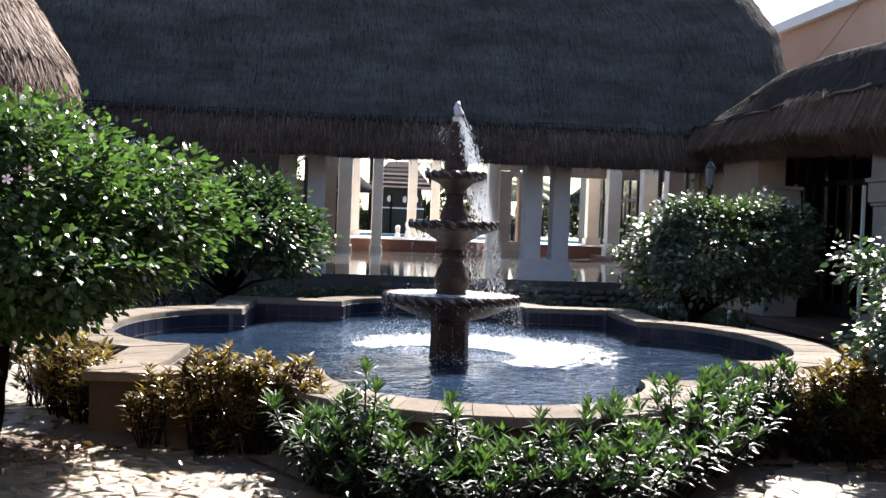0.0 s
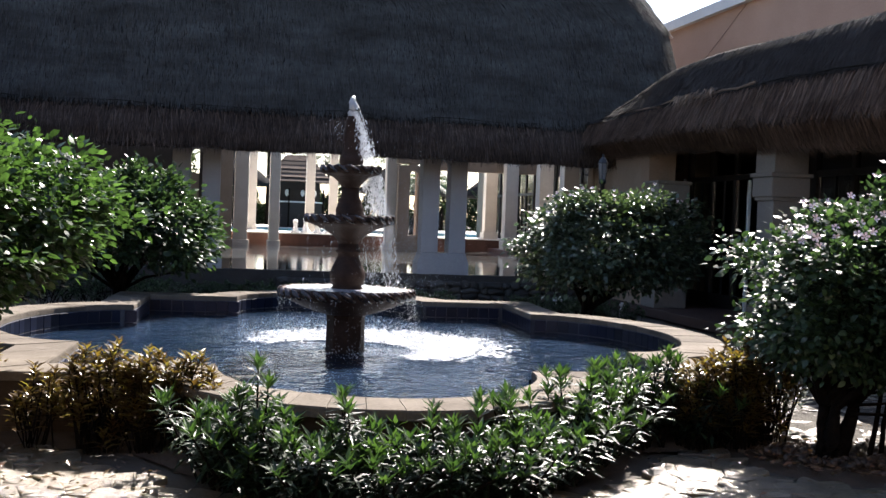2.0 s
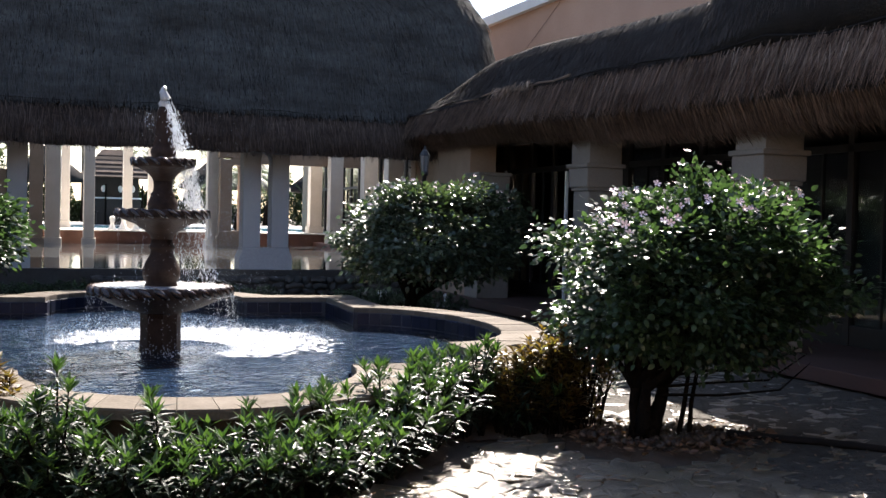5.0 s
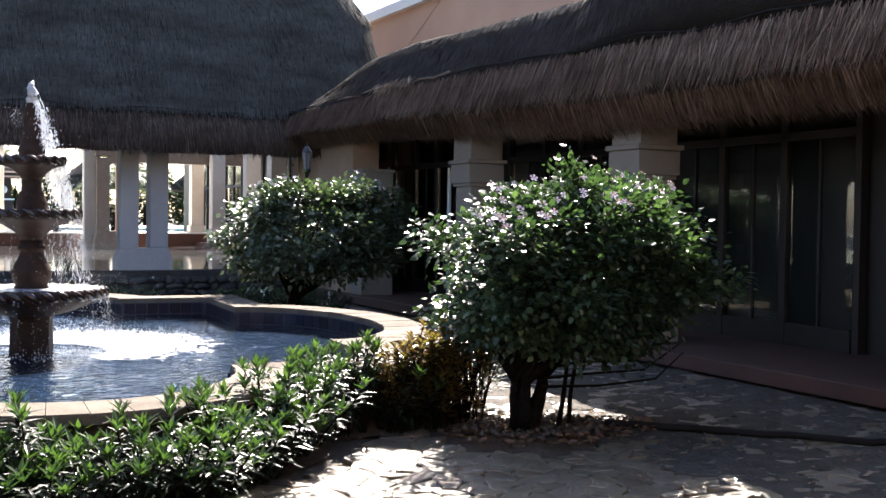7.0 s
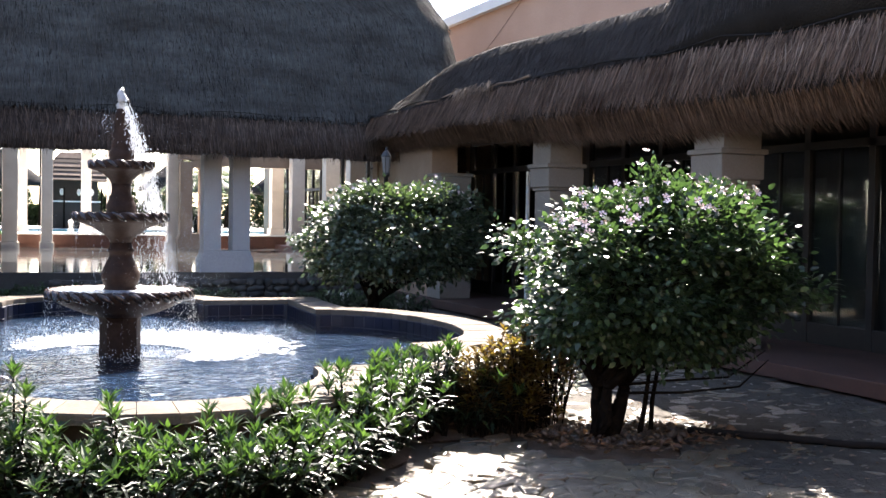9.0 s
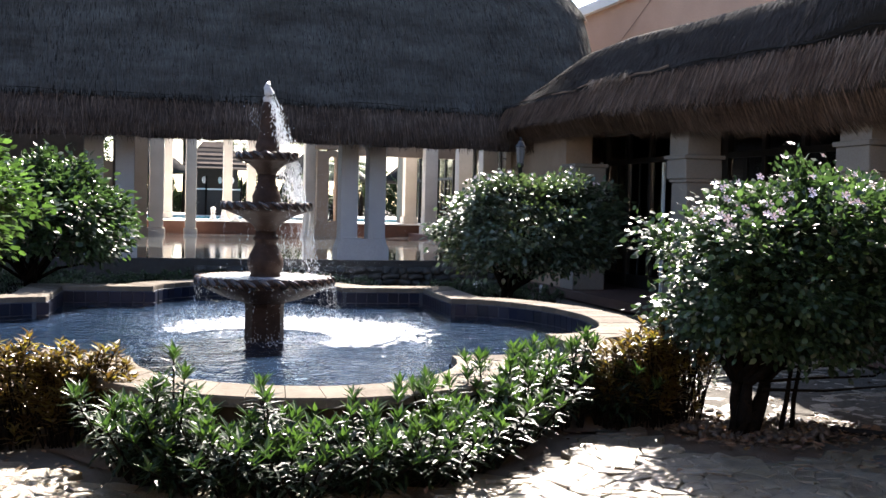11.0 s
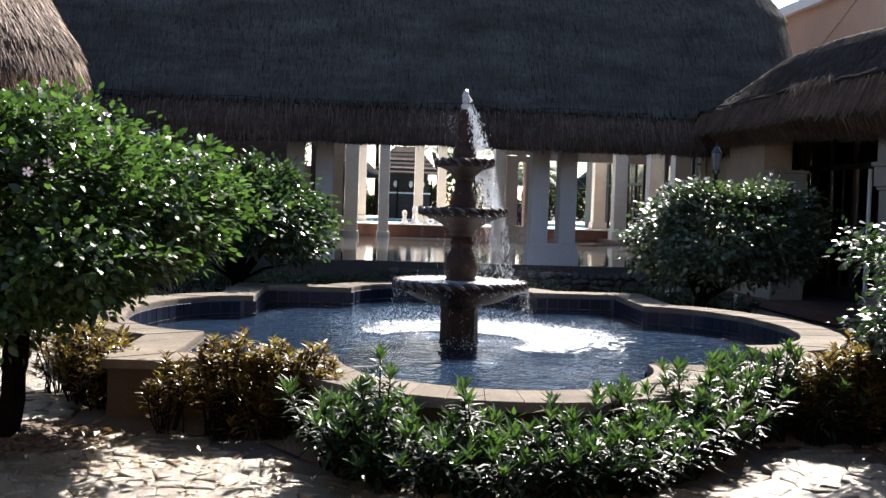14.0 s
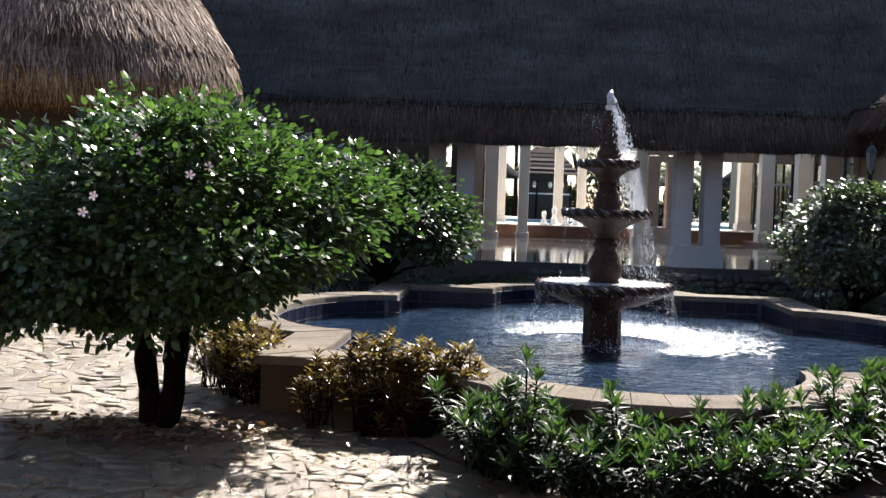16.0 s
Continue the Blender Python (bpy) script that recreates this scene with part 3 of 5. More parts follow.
part("eave_straw", straws(R_LEFT, 2, 4, 20000, 0.26, 0.009, 42, 0.07, 0.35, 0.3, 1.0), M_STRAWG, left_roof, "golden hanging eave straw", kind="stuff")
part("eave_fringe", fringe(R_LEFT, 1, 12000, 0.22, 0.009, 43, 0.3, 1.0), M_STRAWG, left_roof, "ragged straw fringe", kind="stuff")

# ---- hall behind the pool ----
FLOOR, WALK = 0.47, 0.90
M_BASIN = plain("still_water", (0.05, 0.055, 0.055), (0.08, 0.085, 0.085), 0.9, 0.03, 0.22, 3.0, 0.012, spec=0.5)
tagged(part("hall_basin", boxed(-18, 10.2, 22.15, 39.9, 0.30, FLOOR), M_BASIN), "still dark reflecting water in the hall", "water", kind="structure")
tagged(part("hall_kerb", boxed(-18, 8.1, 21.85, 22.15, 0.0, FLOOR + 0.02, 0.01), M_STONEWALL), "low grey stone kerb of the hall floor", "kerb", kind="structure")
tagged(part("terrace_north", boxed(-18, 14, 39.9, 44, 0.0, WALK), M_TERRA), "raised terrace with a terracotta riser", "floor", kind="structure")
tagged(part("terrace_paving", boxed(-18, 14, 39.85, 44, WALK, WALK + 0.04), M_PAVE), "pale terrace paving", "floor", kind="structure")
tagged(part("side_walk", boxed(10.2, 12.2, 22.4, 39.85, 0.0, 0.62, 0.02), M_TERRA), "terracotta walk beside the reflecting water", "floor", kind="structure")
tagged(part("ceiling", boxed(-18, 12.5, 22.5, 31.0, 4.45, 4.6), M_CEIL), "dark timber hall ceiling", "ceiling", kind="structure")
tagged(part("patio_beam", boxed(0.5, 12.2, 39.16, 39.6, 4.18, 4.7), M_CREAM), "cream beam over the patio columns", "beam", kind="structure")
tagged(part("side_lintel", boxed(7.75, 12.2, 38.75, 39.15, 3.38, 4.6), M_TAN), "tan lintel over the side walk", "beam", kind="structure")
tagged(part("wall_hall_west", boxed(-18, -0.78, 38.9, 39.3, 0.3, 4.6), M_RENDER), "dark ochre rendered hall wall", "wall", kind="structure")
tagged(part("wall_hall_inner", boxed(-0.36, 0.30, 38.9, 39.3, 0.3, 4.6), M_RENDER), "dark ochre rendered hall wall", "wall", kind="structure")
tagged(part("parapet_north", boxed(-0.78, -0.36, 39.0, 39.2, 0.3, 2.9), M_TAN), "tan stucco parapet between hall walls", "wall", kind="structure")


def arch_top(bm, x0, x1, y0, y1, z_spring, z_top, n=10, rise=1.0, flat=1.0):
    """A flat band over an opening x0..x1 with an arched underside that springs at z_spring."""
    c, r = (x0 + x1) / 2, (x1 - x0) / 2
    under = [(c - r * math.copysign(abs(math.cos(math.pi * i / n)) ** flat, n / 2 - i), z_spring + rise * r * math.sin(math.pi * i / n) ** flat) for i in range(n)] + [(x1, z_spring)]
    fr = [(bm.verts.new((x, y0, z)), bm.verts.new((x, y1, z)), bm.verts.new((x, y0, z_top)), bm.verts.new((x, y1, z_top))) for x, z in under]
    for a, b in zip(fr, fr[1:]):
        bm.faces.new((a[0], a[2], b[2], b[0]))
        bm.faces.new((a[1], b[1], b[3], a[3]))
        bm.faces.new((a[0], b[0], b[1], a[1]))
        bm.faces.new((a[2], a[3], b[3], b[2]))
    return bm


def twin_pier(x, y, z, material, label, height=2.75, size=1.0):
    p = thing("twin_pier", label, "pier", "twin piers of the hall", at=(x, y, z))
    bm = bmesh.new()
    prof = [(-0.50, 0.0), (-0.50, 0.24), (-0.485, 0.27), (-0.44, 0.38), (-0.44, 0.42), (0.44, 0.42), (0.44, 0.38), (0.485, 0.27), (0.50, 0.24), (0.50, 0.0)]
    a = [bm.verts.new((u, -0.25, w)) for u, w in prof]
    b = [bm.verts.new((u, 0.25, w)) for u, w in prof]
    bm.faces.new(a)
    bm.faces.new(list(reversed(b)))
    for i in range(len(prof)):
        j = (i + 1) % len(prof)
        bm.faces.new((a[j], a[i], b[i], b[j]))
    bmesh.ops.recalc_face_normals(bm, faces=bm.faces)
    part("plinth", bm, material, p)
    for s in (-1, 1):
        part("shaft", boxed(s * 0.105, s * 0.435, -0.2, 0.2, 0.42, 2.35, 0.015), material, p)
    bm = arch_top(bmesh.new(), -0.105, 0.105, -0.2, 0.2, 2.1, 2.4, 8)
    part("slot_arch", bm, material, p)
    part("head", boxed(-0.46, 0.46, -0.22, 0.22, 2.4, height, 0.015), material, p)
    p.matrix_basis = p.matrix_basis @ Matrix.Scale(size, 4)
    return p


twin_pier(-0.20, 22.25, FLOOR, M_WHITE, "pale stucco twin-shaft pier standing at the hall edge", 2.75, 1.07)
twin_pier(4.77, 22.25, FLOOR, M_WHITE, "pale stucco twin-shaft pier standing at the hall edge", 2.75, 1.07)
twin_pier(7.12, 38.95, FLOOR, M_TAN, "tan twin-shaft pier at the far side of the hall", 3.0, 1.29)
tagged(part("hall_beam", boxed(-18, 9.9, 22.05, 22.45, 3.12, 3.5), M_TAN), "tan beam under the hall eave", "beam", kind="structure")


def column(x, y, z, w, top_z, material, label):
    c = thing("hall_column", label, "column", "columns of the hall", at=(x, y, z))
    h = top_z - z
    part("base", boxed(-w * 0.62, w * 0.62, -w * 0.62, w * 0.62, 0, 0.3, 0.02), material, c)
    part("shaft", boxed(-w / 2, w / 2, -w / 2, w / 2, 0.3, h - 0.12, 0.02), material, c)
    part("capital", boxed(-w * 0.62, w * 0.62, -w * 0.62, w * 0.62, h - 0.12, h, 0.02), material, c)
    return c


for x, y, w, m, lab in ((0.56, 38.8, 0.43, M_TAN, "tan stucco square column"), (1.09, 39.3, 0.48, M_CREAM, "cream stucco square column"), (2.25, 39.3, 0.36, M_CREAM, "pale stucco square column"),
                        (6.43, 39.3, 0.46, M_CREAM, "cream stucco square column"), (1.62, 43.3, 0.30, M_CREAM, "cream stucco column in sunlight"), (3.84, 43.3, 0.34, M_CREAM, "cream stucco column in sunlight"),
                        (4.75, 43.3, 0.32, M_CREAM, "cream stucco column in sunlight")):
    column(x, y, FLOOR - 0.1 if y < 41 else WALK, w, 4.2, m, lab)


def glazed_door(x, y0, y1, z0, z1, label, bar=2.05):
    """A dark timber door set in a wall that runs along y: frame, mullions and panes."""
    d = thing("glazed_door", label, "door", "dark glazed doors")
    part("jamb", boxed(x - 0.06, x + 0.06, y0, y0 + 0.09, z0, z1, 0.008), M_DARKWOOD, d)
    part("jamb", boxed(x - 0.06, x + 0.06, y1 - 0.09, y1, z0, z1, 0.008), M_DARKWOOD, d)
    part("lintel", boxed(x - 0.06, x + 0.06, y0 + 0.09, y1 - 0.09, z1 - 0.1, z1, 0.008), M_DARKWOOD, d)
    part("transom", boxed(x - 0.05, x + 0.05, y0 + 0.09, y1 - 0.09, z0 + bar, z0 + bar + 0.10, 0.006), M_DARKWOOD, d)
    n = 3
    step = (y1 - y0 - 0.18) / n
    for i in range(n):
        a = y0 + 0.09 + i * step
        if i:
            part("mullion", boxed(x - 0.05, x + 0.05, a - 0.05, a + 0.05, z0, z1 - 0.1, 0.006), M_DARKWOOD, d)
        part("bottom_rail", boxed(x - 0.035, x + 0.035, a + 0.05, a + step - 0.05, z0, z0 + 0.25, 0.005), M_DARKWOOD, d)
        for b0, b1 in ((z0 + 0.25, z0 + bar), (z0 + bar + 0.10, z1 - 0.1)):
            pane = part("pane", boxed(x - 0.006, x + 0.006, a + 0.05, a + step - 0.05, b0, b1), M_GLASS, d)
            pane.visible_shadow = False
        part("glazing_bar", boxed(x - 0.025, x + 0.025, a + step / 2 - 0.015, a + step / 2 + 0.015, z0 + 0.25, z0 + bar), M_DARKWOOD, d)
    return d


# side colonnade of the hall, with dark doors between its columns
for y in (41.3, 38.35, 34.2, 31.7):
    column(10.6, y, WALK if y > 40 else 0.62, 0.46, 4.2, M_CREAM, "cream stucco column on the raised walk")
for y0, y1 in ((44.4, 47.6), (40.4, 43.8), (36.8, 39.8), (33.0, 36.0)):
    glazed_door(12.12, y0, y1, 0.62, 3.9, "dark timber glazed door between the columns")
tagged(part("wall_hall_east", boxed(12.2, 12.5, 22.6, 50.0, 0, 4.6), M_TAN), "tan stucco wall of the side walk", "wall", kind="structure")
tagged(part("wall_corner", boxed(7.95, 10.6, 22.1, 22.4, 0.0, 3.5), M_TAN), "tan stucco corner wall of the hall", "wall", kind="structure")


def lamp_post(x, y, h):
    l = thing("lamp_post", "dark metal lamp post with a pale glass lantern", "lamp", at=(x, y, 0))
    part("pole", lathe(bmesh.new(), [(0.11, -0.03), (0.11, 0.12), (0.06, 0.2), (0.045, 0.9), (0.04, h - 0.32), (0.07, h - 0.3), (0.07, h - 0.24)], 12), M_BLACKL, l, smooth=True)
    lamp = part("lantern_glass", lathe(bmesh.new(), [(0.055, h - 0.24), (0.085, h + 0.04)], 6), M_LAMP, l, "pale frosted glass body")
    part("cap", lathe(bmesh.new(), [(0.10, h + 0.04), (0.095, h + 0.06), (0.05, h + 0.13), (0.02, h + 0.16), (0.025, h + 0.18), (0.01, h + 0.22)], 6), M_BLACKL, lamp)
    for k in range(6):
        a = math.pi / 3 * k
        part("glazing_rib", tube(bmesh.new(), [(0.057 * math.cos(a), 0.057 * math.sin(a), h - 0.24), (0.087 * math.cos(a), 0.087 * math.sin(a), h + 0.04)], [0.007, 0.007], 5), M_BLACKL, lamp)


lamp_post(6.86, 18.5, 2.66)


def chess_piece(kind, x, y, material, label):
    profs = {
        "pawn": [(0.20, 0), (0.20, 0.06), (0.14, 0.10), (0.09, 0.22), (0.075, 0.34), (0.12, 0.37), (0.07, 0.40), (0.115, 0.48), (0.115, 0.53), (0.07, 0.60), (0.02, 0.62)],
        "bishop": [(0.22, 0), (0.22, 0.07), (0.15, 0.12), (0.09, 0.32), (0.08, 0.48), (0.13, 0.51), (0.08, 0.54), (0.13, 0.64), (0.10, 0.76), (0.03, 0.82), (0.04, 0.85), (0.01, 0.88)],
        "rook": [(0.22, 0), (0.22, 0.07), (0.15, 0.12), (0.11, 0.3), (0.11, 0.46), (0.16, 0.5), (0.16, 0.64), (0.11, 0.64), (0.11, 0.58)],
    }
    c = thing("chess_piece", label, "chess piece", "giant chess set on the terrace", at=(x, y, WALK + 0.04))
    part("body", lathe(bmesh.new(), [(0.85 * q, 0.8 * h) for q, h in profs[kind]], 20), material, c, smooth=True)


for i, (k, m) in enumerate((("pawn", 0), ("bishop", 0), ("pawn", 0), ("rook", 0), ("pawn", 1), ("bishop", 1), ("pawn", 1))):
    chess_piece(k, 3.1 + i * 0.40, 40.4 + 0.3 * (i % 2), (M_LACQUER, M_BLACKL)[m], ("white giant garden chess piece on the terrace", "black giant garden chess piece on the terrace")[m])

# ---- right wing ----
for y0, y1, z0 in ((16.6, 17.5, 0.0), (20.55, 22.1, 0.0), (17.5, 20.55, 3.2)):
    tagged(part("wall_east", boxed(9.55, 9.85, y0, y1, z0, 4.2), M_TAN), "tan stucco wall behind the arcade", "wall", kind="structure")
# Near-black backing added so the view through the far door reads as shaded.
tagged(part("wall_passage", boxed(10.6, 10.75, 17.0, 22.1, 0, 3.3), M_DARKWOOD), "added near-black backing that stands in for shade behind the far arcade door", "wall", kind="structure")
tagged(part("wall_lounge", boxed(9.75, 10.05, -8, 16.6, 0, 4.2), M_DARKWOOD), "plain near-black wall at the back of the arcade", "wall", kind="structure")
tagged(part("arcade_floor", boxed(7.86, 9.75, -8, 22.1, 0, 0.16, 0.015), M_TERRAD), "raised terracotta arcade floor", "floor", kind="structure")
tagged(part("arcade_ceiling", boxed(8.1, 9.75, -8, 22.1, 3.26, 3.36), M_CEIL), "dark arcade ceiling", "ceiling", kind="structure")
ARCADE = (1.6, 6.0, 10.62, 14.75, 18.85)


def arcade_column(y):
    c = thing("arcade_column", "cream stucco column with a stepped square capital, shade in its colour", "column", "columns of the arcade", at=(8.25, y, 0.16))
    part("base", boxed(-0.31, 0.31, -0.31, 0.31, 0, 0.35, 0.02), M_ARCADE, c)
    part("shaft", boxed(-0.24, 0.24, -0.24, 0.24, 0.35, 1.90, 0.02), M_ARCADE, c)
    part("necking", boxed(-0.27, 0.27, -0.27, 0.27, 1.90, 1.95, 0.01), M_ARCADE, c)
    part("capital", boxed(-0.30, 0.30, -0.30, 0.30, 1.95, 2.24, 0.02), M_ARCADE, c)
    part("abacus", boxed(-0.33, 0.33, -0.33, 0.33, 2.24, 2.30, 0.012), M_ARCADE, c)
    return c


for y in ARCADE:
    arcade_column(y)


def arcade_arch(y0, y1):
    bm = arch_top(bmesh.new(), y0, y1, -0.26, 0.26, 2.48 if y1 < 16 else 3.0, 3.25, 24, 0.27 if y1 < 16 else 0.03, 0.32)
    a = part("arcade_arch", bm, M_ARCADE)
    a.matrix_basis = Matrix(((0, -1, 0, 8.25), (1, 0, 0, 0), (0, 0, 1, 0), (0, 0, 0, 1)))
    return tagged(a, "cream stucco arch between arcade columns, shade in its colour", "arch", "arches of the arcade", kind="structure")


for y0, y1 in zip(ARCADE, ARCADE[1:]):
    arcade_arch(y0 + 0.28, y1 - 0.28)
    tagged(part("arch_block", boxed(7.99, 8.51, y0 - 0.28, y0 + 0.28, 2.46, 3.25), M_ARCADE), "cream stucco block over a column, shade in its colour", "wall", kind="structure")
for y, strip_z in ((20.56, 2.6), (17.84, 2.5)):
    tagged(part("door_trim", boxed(9.34, 9.39, y, y + 0.07, 0.16, strip_z, 0.01), M_TRIM), "pale painted strip beside the arcade door", "trim", kind="structure")
for door_x, y0, y1 in ((9.46, 17.5, 20.55), (9.66, 12.9, 16.2), (9.66, 8.6, 12.0), (9.66, 4.3, 7.7)):
    glazed_door(door_x, y0, y1, 0.16, 3.2, "dark timber glazed double door in the arcade wall", 2.36)
tagged(part("wall_arcade_end", boxed(7.99, 8.51, 19.13, 22.1, 0, 3.25), M_TAN), "tan stucco wall at the arcade's end", "wall", kind="structure")
CABLE = [(11.98, 23.45, 6.85), (11.985, 23.6, 6.78), (11.985, 24.68, 6.26), (11.985, 25.6, 5.85), (11.985, 26.6, 5.3)]
tagged(part("wall_peach", boxed(12, 12.4, 8, 28.7, 0, 6.85), M_PEACH), "tall peach stucco building wall", "wall", kind="structure")
tagged(part("wall_trim", boxed(11.85, 12.5, 8, 28.8, 6.85, 7.1), M_TRIM), "pale painted parapet trim", "trim", kind="structure")
tagged(part("cable", tube(bmesh.new(), CABLE, [0.006] * len(CABLE), 6), M_BROWNCORD), "thin dark cable on the peach wall", "cable", kind="structure")
# Unseen wall, added to cut sky light and bounce warm fill northwards.
tagged(part("wall_south", boxed(-16, 12, -4.4, -4, 0, 5.5), M_TAN), "unseen tan wall added to block sky and bounce warm fill", "wall", kind="structure")
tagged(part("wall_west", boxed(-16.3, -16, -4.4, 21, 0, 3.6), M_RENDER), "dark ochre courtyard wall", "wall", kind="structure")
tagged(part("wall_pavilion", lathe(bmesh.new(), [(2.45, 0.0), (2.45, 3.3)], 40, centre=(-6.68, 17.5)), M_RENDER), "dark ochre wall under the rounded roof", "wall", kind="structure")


# ---- the view past the hall ----
tagged(part("far_pool", boxed(-6, 30, 47, 58, 0.80, 0.86), plain("far_pool_water", (0.02, 0.12, 0.18), (0.035, 0.16, 0.22), 0.5, 0.1)), "pale blue swimming pool beyond the hall", "water", kind="structure")
tagged(part("far_terrace", boxed(-30, 40, 44, 47, 0.0, 0.86), M_PAVE), "sunlit pale terrace", "ground", kind="structure")
tagged(part("far_deck", boxed(-30, 40, 58, 70, 0.0, 0.9), M_PAVE), "sunlit pale pool deck", "ground", kind="structure")


def palapa(x, y, z, r, h):
    p = thing("palapa", "thatched beach umbrella on a timber post", "umbrella", "palapas beyond the hall", at=(x, y, z))
    part("post", tube(bmesh.new(), [(0, 0, 0), (0, 0, h)], [0.09, 0.07], 8), M_BARK, p)
    part("canopy", lathe(bmesh.new(), [(r * 0.97, h - 0.25), (r, h - 0.1), (r * 0.55, h + r * 0.32), (0.1, h + r * 0.75), (0.03, h + r * 0.8)], 20), M_THATCH, p, smooth=True)


for x, y, r, h in ((1.2, 58, 2.0, 2.4), (9.6, 60, 1.8, 2.3), (12.8, 64, 2.0, 2.4), (17, 66, 2.0, 2.4)):
    palapa(x, y, 0.86, r, h)


def beach_bar(x, y):
    """Open thatched bar: posts, dark counter, pale shelf and a hipped thatch roof."""
    k = thing("beach_bar", "open thatched bar with a dark counter beyond the hall", "bar", at=(x, y, 0.86))
    for px in (-2.6, -0.9, 0.9, 2.6):
        part("post", tube(bmesh.new(), [(px, -1.6, 0), (px, -1.6, 2.3)], [0.09, 0.08], 8), M_BARK, k)
    part("counter", boxed(-2.5, 2.5, -1.2, -0.7, 0, 1.5, 0.02), M_DARKWOOD, k)
    part("countertop", boxed(-2.65, 2.65, -1.35, -0.6, 1.5, 1.58, 0.01), M_TRIM, k)
    part("back_wall", boxed(-2.5, 2.5, 0.9, 1.0, 0, 2.8), M_DARKWOOD, k)
    for px in (-1.1, 0.5, 1.7):
        part("globe_lamp", lathe(bmesh.new(), [(0.01, 1.86), (0.16, 1.92), (0.22, 2.06), (0.16, 2.2), (0.01, 2.26)], 12, centre=(px, -1.3)), M_LACQUER, k, smooth=True)
    for px in (-1.8, 0.0, 1.8):
        part("bar_stool", lathe(bmesh.new(), [(0.2, 0.0), (0.05, 0.04), (0.04, 0.7), (0.18, 0.74), (0.18, 0.8)], 10, centre=(px, -1.9)), M_DARKWOOD, k)
    for i in range(6):                           # courses of thatch, each lapping the one below
        a, b = i / 6, (i + 1) / 6 + 0.06
        bm = bmesh.new()
        rings = [[bm.verts.new((sx * (3.3 - 2.0 * q) * g, sy * 2.4 * (1 - 0.92 * q) * g, 2.72 + 1.48 * q)) for sx, sy in ((-1, -1), (1, -1), (1, 1), (-1, 1))] for q, g in ((a, 1.05), (b, 0.97))]
        for m in range(4):
            bm.faces.new((rings[0][m], rings[0][(m + 1) % 4], rings[1][(m + 1) % 4], rings[1][m]))
        bm.faces.new(rings[1])
        bm.faces.new(list(reversed(rings[0])))
        part("roof_course", bm, (M_STRAWB, M_STRAWL)[i % 2], k)
    k.matrix_basis = k.matrix_basis @ Matrix.Diagonal((0.52, 0.6, 0.92, 1.0))


beach_bar(4.55, 60)


def palm(x, y, z, h, seed):
    r = np.random.default_rng(seed)
    p = thing("palm_tree", "tall palm tree beyond the hall", "palm", "palms beyond the hall", at=(x, y, z))
    lean = 0.5 * r.normal(size=2)
    pts = [(lean[0] * t * t, lean[1] * t * t, h * t) for t in (0, 0.25, 0.5, 0.75, 1.0)]
    part("trunk", tube(bmesh.new(), pts, [0.2, 0.15, 0.13, 0.12, 0.11], 8), M_BARK, p, smooth=True)
    base, along, up, ln = [], [], [], []
    head = np.array(pts[-1])
    for k in range(18):
        a, rise = 6.283 * k / 18 + 0.2 * r.normal(), 0.9 * r.random() - 0.1
        o = np.array([math.cos(a), math.sin(a), 0])
        for j in range(22):
            t = (j + 1) / 22
            q = head + o * 2.4 * t + np.array([0, 0, rise * 2.0 * t - 2.0 * t * t])
            for s in (-1, 1):
                base.append(q)
                along.append(np.array([-o[1] * s, o[0] * s, -0.5]) + o * 0.7)
                up.append(np.array([0, 0, 1.0]))
                ln.append(0.75 * (1 - 0.55 * t))
    part("crown", leaf_mesh("fronds", np.array(base), np.array(along), np.array(up), np.array(ln), np.array(ln) * 0.10, 0.1, 0.15), M_PALM, p, kind="stuff")


M_PALM = leafy("palm_leaf", (0.02, 0.035, 0.009), (0.04, 0.062, 0.014), (0.08, 0.09, 0.022), 0.5, 0.25)
for i, (x, y, h) in enumerate(((9.0, 49, 2.6), (7.2, 66, 4.2), (0.0, 66, 4.5), (11.5, 70, 4.5), (3.6, 72, 5.0), (15, 72, 4.6))):
    palm(x, y, 0.86, h, 500 + i)


def far_shrubs():
    r = np.random.default_rng(55)
    n = 60000
    x = -20 + 60 * r.random(n)
    z = 0.9 + np.maximum(1.2, 2.6 + 1.7 * np.sin(x * 1.3) * np.sin(x * 0.57) + 1.2 * np.sin(x * 3.1)) * r.random(n) ** 0.8
    p = np.stack([x, 73 + 1.5 * r.random(n), z], 1)
    ln = 0.22 * (0.6 + 0.8 * r.random(n))
    tagged(part("far_shrubbery", leaf_mesh("leaves", p, r.normal(size=(n, 3)), r.normal(size=(n, 3)), ln, ln * 0.6), M_FARLEAF), "dark green shrubbery beyond the far pool", "shrubs", kind="stuff")


far_shrubs()


# ---- shrubs ----
def limb(bm, a, b, r0, r1, r, sag=0.12):
    a, b = Vector(a), Vector(b)
    m1 = a.lerp(b, 0.35) + Vector(r.normal(size=3).tolist()) * sag * 0.4 + Vector((0, 0, sag * 0.5))
    m2 = a.lerp(b, 0.7) + Vector(r.normal(size=3).tolist()) * sag * 0.4 + Vector((0, 0, sag * 0.3))
    tube(bm, [a, m1, m2, b], [r0, r0 * 0.75 + r1 * 0.25, r0 * 0.35 + r1 * 0.65, r1], 6)


